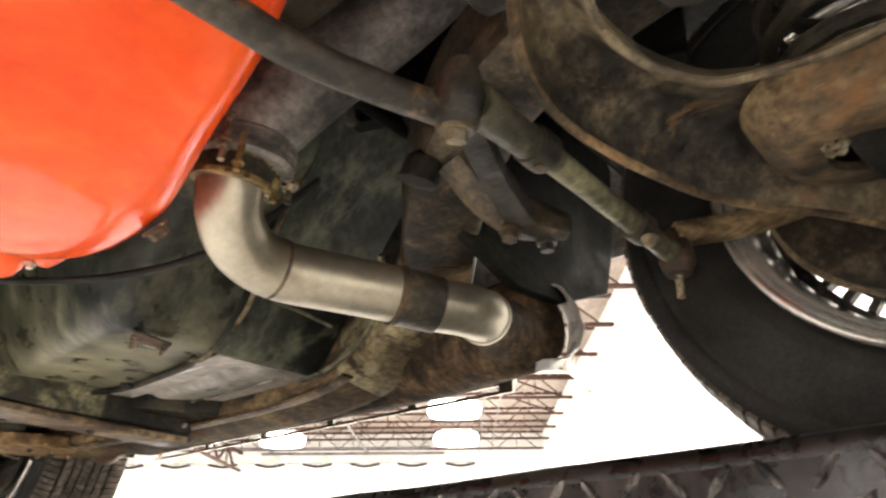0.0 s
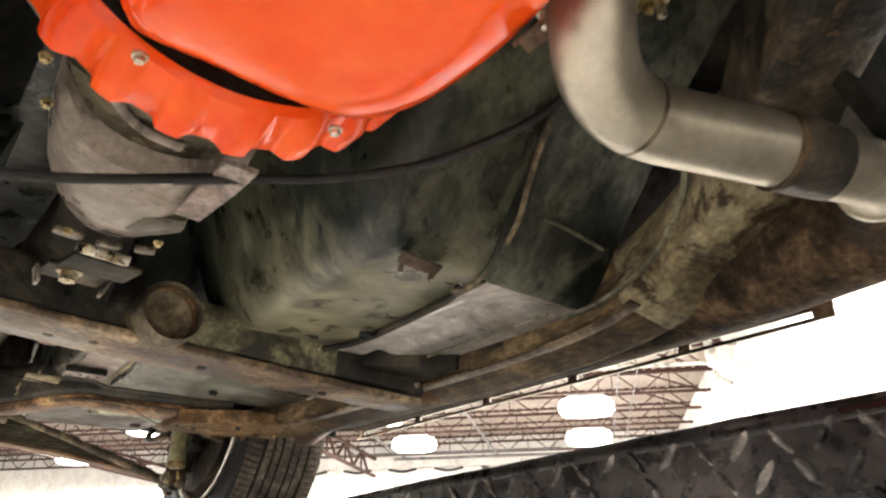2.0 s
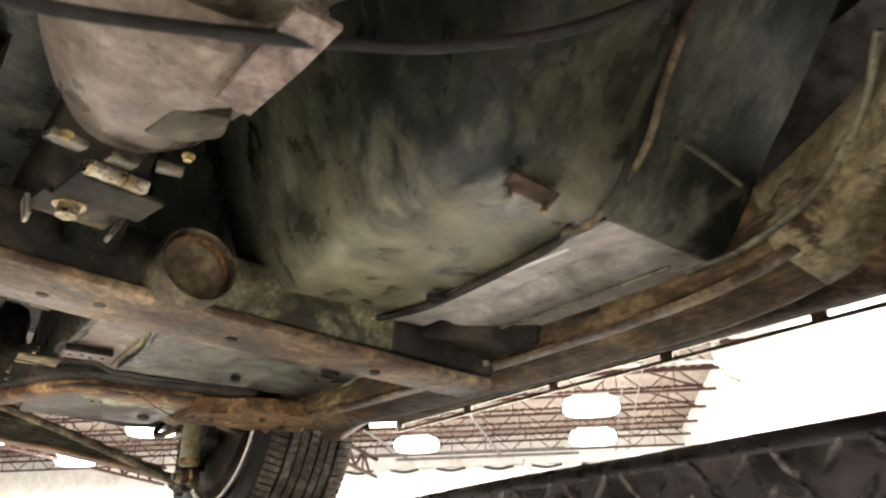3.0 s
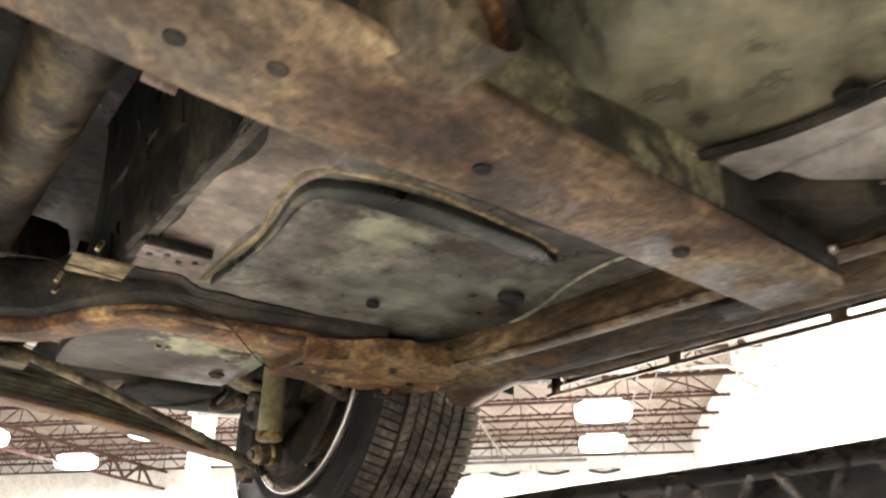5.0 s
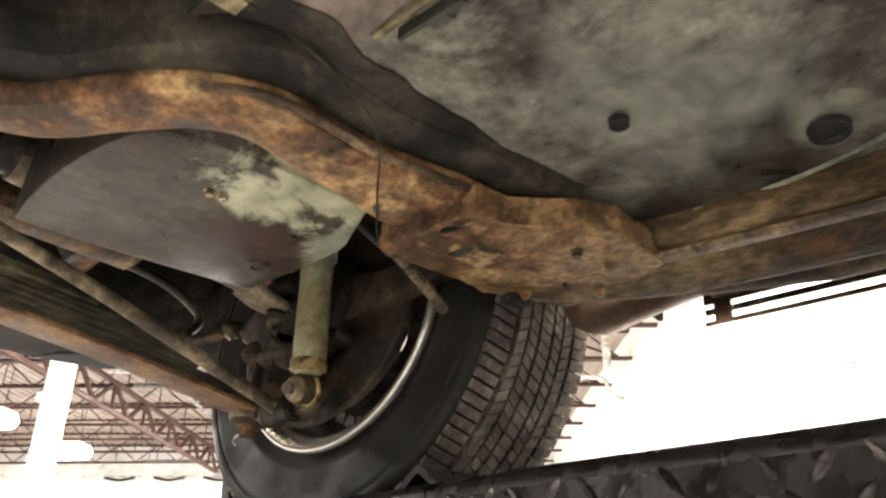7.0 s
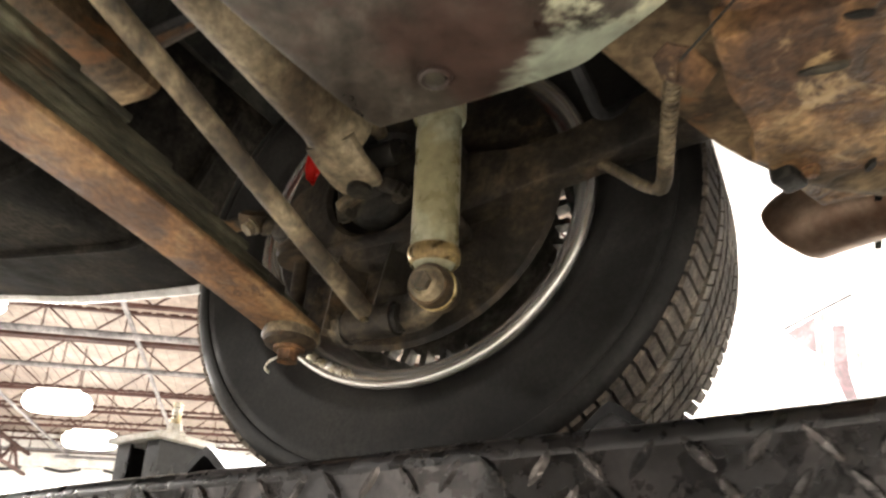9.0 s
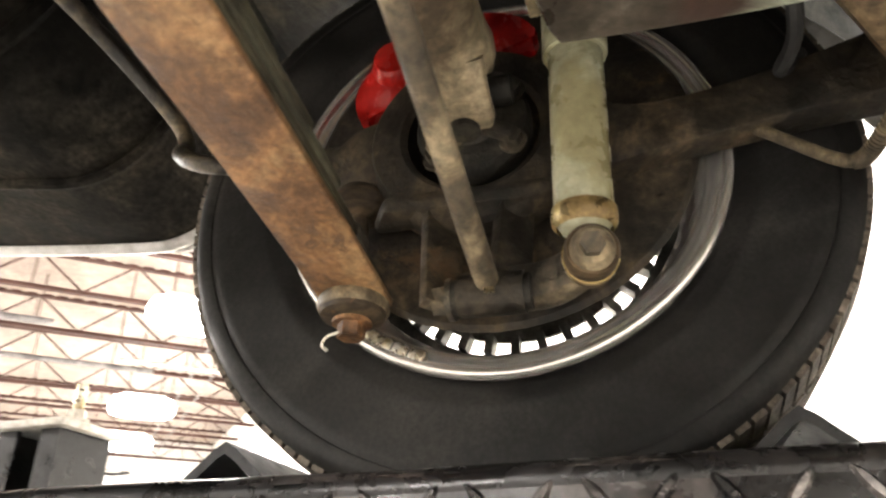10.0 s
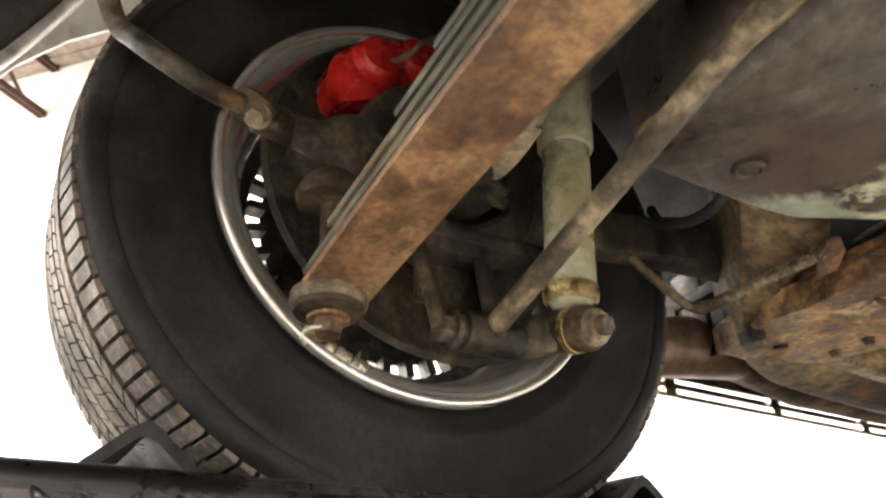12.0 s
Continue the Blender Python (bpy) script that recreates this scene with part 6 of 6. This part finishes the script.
HOSE_LINE = smooth_line([(0.440, 2.168, 0.334), (0.452, 2.173, 0.3285), (0.490, 2.184, 0.3245), (0.535, 2.197, 0.3190), (0.562, 2.2045, 0.3155), (0.574, 2.211, 0.3160), (0.583, 2.226, 0.328), (0.600, 2.262, 0.372), (0.607, 2.300, 0.405)], 8)
hose = part("brake_hose", tube(HOSE_LINE, 0.0052, 10, 1), HOSE, car, "dusty armoured brake hose")
tab = prism([(-0.008, -0.030), (0.012, -0.030), (0.016, 0.0), (0.006, 0.014), (-0.008, 0.012), (-0.014, -0.006)], -0.002, 0.002, 0.001)
tab.transform(pose(0.441, 2.170, 0.330, 20, 18, 50))
part("hose_bracket", tab, FOOTRUST, hose, "rusty tab that holds the hose end")
part("hose_union", tube([(0.440, 2.168, 0.336), (0.456, 2.174, 0.3280)], 0.0088, 8, smooth=False), FOOTRUST, hose)
for c, u, v in frames_along(HOSE_LINE)[7:42]:
    part("hose_coil", tube([c + (u * math.cos(k * 0.7) + v * math.sin(k * 0.7)) * 0.0058 for k in range(10)], 0.0012, 5, 1), HOSE, hose)
part("vent_hose", tube([(0.43, 2.26, 0.42), (0.50, 2.25, 0.385), (0.56, 2.25, 0.40), (0.60, 2.22, 0.45)], 0.006, 8), BLACKRUBBER, car)
sway = part("stabiliser_bar", tube([(0.591, 2.685, 0.406), (0.567, 2.723, 0.389), (0.552, 2.755, 0.387), (0.560, 2.785, 0.408), (0.585, 2.802, 0.442), (0.575, 2.82, 0.475), (0.50, 2.86, 0.52), (0.30, 2.88, 0.53), (-0.30, 2.88, 0.53)], 0.0085, 14), DARKSTEEL, car, "dusty rear stabiliser bar")
part("bar_eye", turned([(0, -0.012), (0.014, -0.012), (0.0185, -0.006), (0.0185, 0.008), (0.012, 0.012), (0, 0.012)], (0.590, 2.688, 0.405), (20, -30, 0), 24), RUST, sway)
part("eye_bolt", bolt((0.585, 2.684, 0.395), (200, 30, 0), 0.0088), HOSE, sway)
part("eye_arm", bar([(0.597, 2.683, 0.405), (0.605, 2.65, 0.408), (0.605, 2.60, 0.405)], 0.02, 0.028, 0.25), DARKSTEEL, sway)


TAIL = smooth_line([(2.845, 0.74), (2.862, 0.69), (2.885, 0.63), (2.915, 0.565), (2.955, 0.52), (3.005, 0.502), (3.08, 0.506), (3.22, 0.520), (3.36, 0.538), (3.58, 0.580), (3.80, 0.622)], 5)


def tail_skin(u, v):
    """The dark moulding behind the rear wheel: it rises in front to clear the tyre."""
    k = min(len(TAIL) - 1, int(v * (len(TAIL) - 1) + 0.5))
    y, z = TAIL[k]
    return 0.20 + 0.640 * u, y + 0.03 * (1 - u), z - 0.02 * math.sin(math.pi * u) * v


TAILBLACK = mat("dark_tail_undercoat", (0.0145, 0.0130, 0.0108), (0.007, 0.0065, 0.0055), (0.032, 0.028, 0.022), rough=0.85, patch=5, bump=0.5, contrast=0.7, spec=0.06, scuffs=(0.045, 0.040, 0.030), scuff_at=0.64, scuff_scale=6)
part("tail_moulding", sheet(tail_skin, 16, 40, 0.005), TAILBLACK, car, "dark undercoated tail moulding behind the wheel")
for x, w in ((0.46, 0.010), (0.66, 0.008)):
    part("moulding_rib", tube([(x + 0.02 * math.sin(y * 5), y + 0.03 * (1 - (x - 0.2) / 0.64), z - 0.012) for y, z in TAIL[2::4]], w, 8, 3), TAILBLACK, car, "dark moulded rib of the tail")
part("quarter_lip", tube([(0.848, y, z) for y, z in TAIL[::4]], 0.011, 10, 4), BODYWHITE, car, "white painted lower lip of the rear quarter")
part("tail_cross", box((0.8, 0.9, 0.02), (-0.25, 3.0, 0.50), (0, 0, 0), 0.005), TUB, car)


# ---- the lift ----
def deck_z(y):
    return 1.628


RUN_IN, RUN_OUT, RUN_Y0, RUN_Y1, RUN_DEEP = 0.440, 0.965, -1.25, 3.75, 0.098
LIP_UP = 0.012   # the rolled edge stands proud of the deck
lift = new("car_lift")
lift.location = (0.093, 2.494, deck_z(2.494) + LIP_UP)
lift.rotation_euler = (0, 0, radians(-2.86))
tagged(lift, "black drive-on car lift with tread plate runways", "car lift")


def runway_mesh(s):
    """A folded tread plate: flat deck, rounded edges and deep sides."""
    r = 0.012
    prof = []
    for cx, cz, a0 in ((RUN_OUT - r, -r, 0), (RUN_IN + r, -r, 90)):
        for k in range(6):
            a = math.radians(a0 + 18 * k)
            prof.append((cx + r * math.cos(a), cz + r * math.sin(a)))
    prof = [(RUN_OUT, -RUN_DEEP)] + prof[:6] + [(RUN_OUT - 0.05, -LIP_UP), (RUN_IN + 0.05, -LIP_UP)] + prof[6:] + [(RUN_IN, -RUN_DEEP), (RUN_IN + 0.006, -RUN_DEEP), (RUN_IN + 0.006, -0.03), (RUN_OUT - 0.006, -0.03), (RUN_OUT - 0.006, -RUN_DEEP)]
    rings = []
    n = 60
    for i in range(n + 1):
        y = RUN_Y0 + (RUN_Y1 - RUN_Y0) * i / n - 2.494
        sag = 0.0012 * math.sin(i * 1.9) + 0.0009 * math.sin(i * 0.83 + 1)
        rings.append([(s * x, y, z + (sag if z > -0.05 else 0)) for x, z in prof])
    return skin(rings)


def tread_bumps(s):
    """Raised lens-shaped bars in a herringbone, on the inner side and over its edge."""
    verts, faces = [], []
    rows = [(-0.024, 0), (-0.050, 1), (-0.076, 0)]
    length, width, high, pitch = 0.032, 0.0092, 0.0038, 0.0360

    def lens(cy, cz, ang):
        i = len(verts)
        ca, sa = math.cos(ang), math.sin(ang)
        for k in range(10):
            t = 2 * math.pi * k / 10
            p, q = length / 2 * math.cos(t), width / 2 * math.sin(t) * (0.55 + 0.45 * abs(math.sin(t)))
            verts.append((s * (RUN_IN + 0.0002), cy + p * ca - q * sa, cz + p * sa + q * ca))
        for k in range(10):
            t = 2 * math.pi * k / 10
            p, q = length / 2 * 0.72 * math.cos(t), width / 2 * 0.45 * math.sin(t)
            verts.append((s * (RUN_IN - high), cy + p * ca - q * sa, cz + p * sa + q * ca))
        for k in range(10):
            j = (k + 1) % 10
            faces.append((i + k, i + j, i + 10 + j, i + 10 + k))
        faces.append(tuple(i + 10 + k for k in range(10)))

    y = RUN_Y0 + 0.05
    col = 0
    while y < RUN_Y1 - 0.05:
        for z, odd in rows:
            lens(y - 2.494 + (pitch / 2 if odd else 0), z, math.radians(52 if (col + odd) % 2 else -52))
        y += pitch
        col += 1
    me = bpy.data.meshes.new("bumps")
    me.from_pydata(verts, [], faces)
    bm = bmesh.new()
    bm.from_mesh(me)
    bpy.data.meshes.remove(me)
    return bm


for s in (1, -1):
    run = part("runway", runway_mesh(s), PLATE, lift, "black painted tread plate runway")
    part("deck_lip", tube([(s * (RUN_IN + 0.0128), y - 2.494, -0.0122 + 0.0010 * math.sin(y * 7.1) + 0.0007 * math.sin(y * 16.3)) for y in [RUN_Y0 + 0.1 * i for i in range(51)]], 0.0136, 14, smooth=False), LIP, run, "smooth black rolled edge of the runway")
    part("bottom_flange", box((0.045, RUN_Y1 - RUN_Y0, 0.006), (s * (RUN_IN + 0.0225), (RUN_Y0 + RUN_Y1) / 2 - 2.494, -RUN_DEEP - 0.001), (0, 0, 0), 0.001), PIPEPAINT, run, "pale folded bottom flange of the runway")
    part("runway_beam", box((0.36, RUN_Y1 - RUN_Y0 - 0.1, 0.09), (s * (RUN_IN + RUN_OUT) / 2, (RUN_Y0 + RUN_Y1) / 2 - 2.494, -0.078), (0, 0, 0), 0.004), BLACKPAINT, run)
    bumps = part("tread_pattern", tread_bumps(s), PLATEBUMP, run, "raised tread bars rubbed bright")
    bumps["kind"] = "stuff"
    for y in (RUN_Y0 + 0.15, RUN_Y1 - 0.15):
        part("cross_beam_end", box((0.20, 0.12, 0.09), (s * 1.02, y - 2.494, -0.06), (0, 0, 0), 0.006), BLACKPAINT, run)


def wheel_stop(y):
    """A folded plate standing across the runway like a roof, open at its ends."""
    h, half, t = 0.056, 0.066, 0.005
    outer = [(-half, 0.0), (-0.010, h - 0.006), (0.0, h), (0.010, h - 0.006), (half, 0.0)]
    inner = [(half - 0.012, 0.0), (0.007, h - 0.014), (0.0, h - 0.010), (-0.007, h - 0.014), (-half + 0.012, 0.0)]
    rings = [[(x, p, q) for p, q in outer + inner] for x in (0.625, 0.90)]
    ob = part("wheel_stop", skin(rings), BLACKPAINT)
    ob.matrix_world = pose(0, y, deck_z(y))
    return tagged(ob, "black folded steel wheel stop on the runway", "wheel stop", "wheel stops")


wheel_stop(2.720)
wheel_stop(2.278)


def column(x, y, top):
    """A lift column: an open channel with a cap plate and the threaded end of the latch bar."""
    col = part("column", channel(x, y, top), BLACKPAINT, lift, "black steel lift column")
    cap = part("cap_plate", box((0.155, 0.165, 0.014), (x, y, top + 0.008), (0, 0, 0), 0.003), PIPEPAINT, col)
    part("latch_bar", tube([(x - 0.02, y - 0.055, top - 0.5), (x - 0.02, y - 0.055, top + 0.085)], 0.010, 14, smooth=False), ZINC, col, "threaded latch bar end")
    part("latch_nut", bolt((x - 0.02, y - 0.055, top + 0.018), (0, 0, 0), 0.017), PIPEPAINT, col)
    part("base_plate", box((0.34, 0.34, 0.02), (x, y, lift_floor + 0.010), (0, 0, 0), 0.004), BLACKPAINT, col)
    return col


def channel(x, y, top):
    k = 1 if x > 0 else -1
    outline = [(0.065, -0.065), (0.065, 0.065), (-0.060, 0.065), (-0.060, 0.026), (-0.050, 0.026), (-0.050, 0.055), (0.055, 0.055), (0.055, -0.055), (-0.050, -0.055), (-0.050, -0.026), (-0.060, -0.026), (-0.060, -0.065)]
    bm = prism([(x + k * p, y + q) for p, q in outline], lift_floor, top)
    return bm


lift_floor = -deck_z(2.494) - LIP_UP
for sx in (1, -1):
    for cy in (3.457, -0.75):
        ob = column(sx * 1.050, cy - 2.494, 1.841 - deck_z(cy) - LIP_UP)
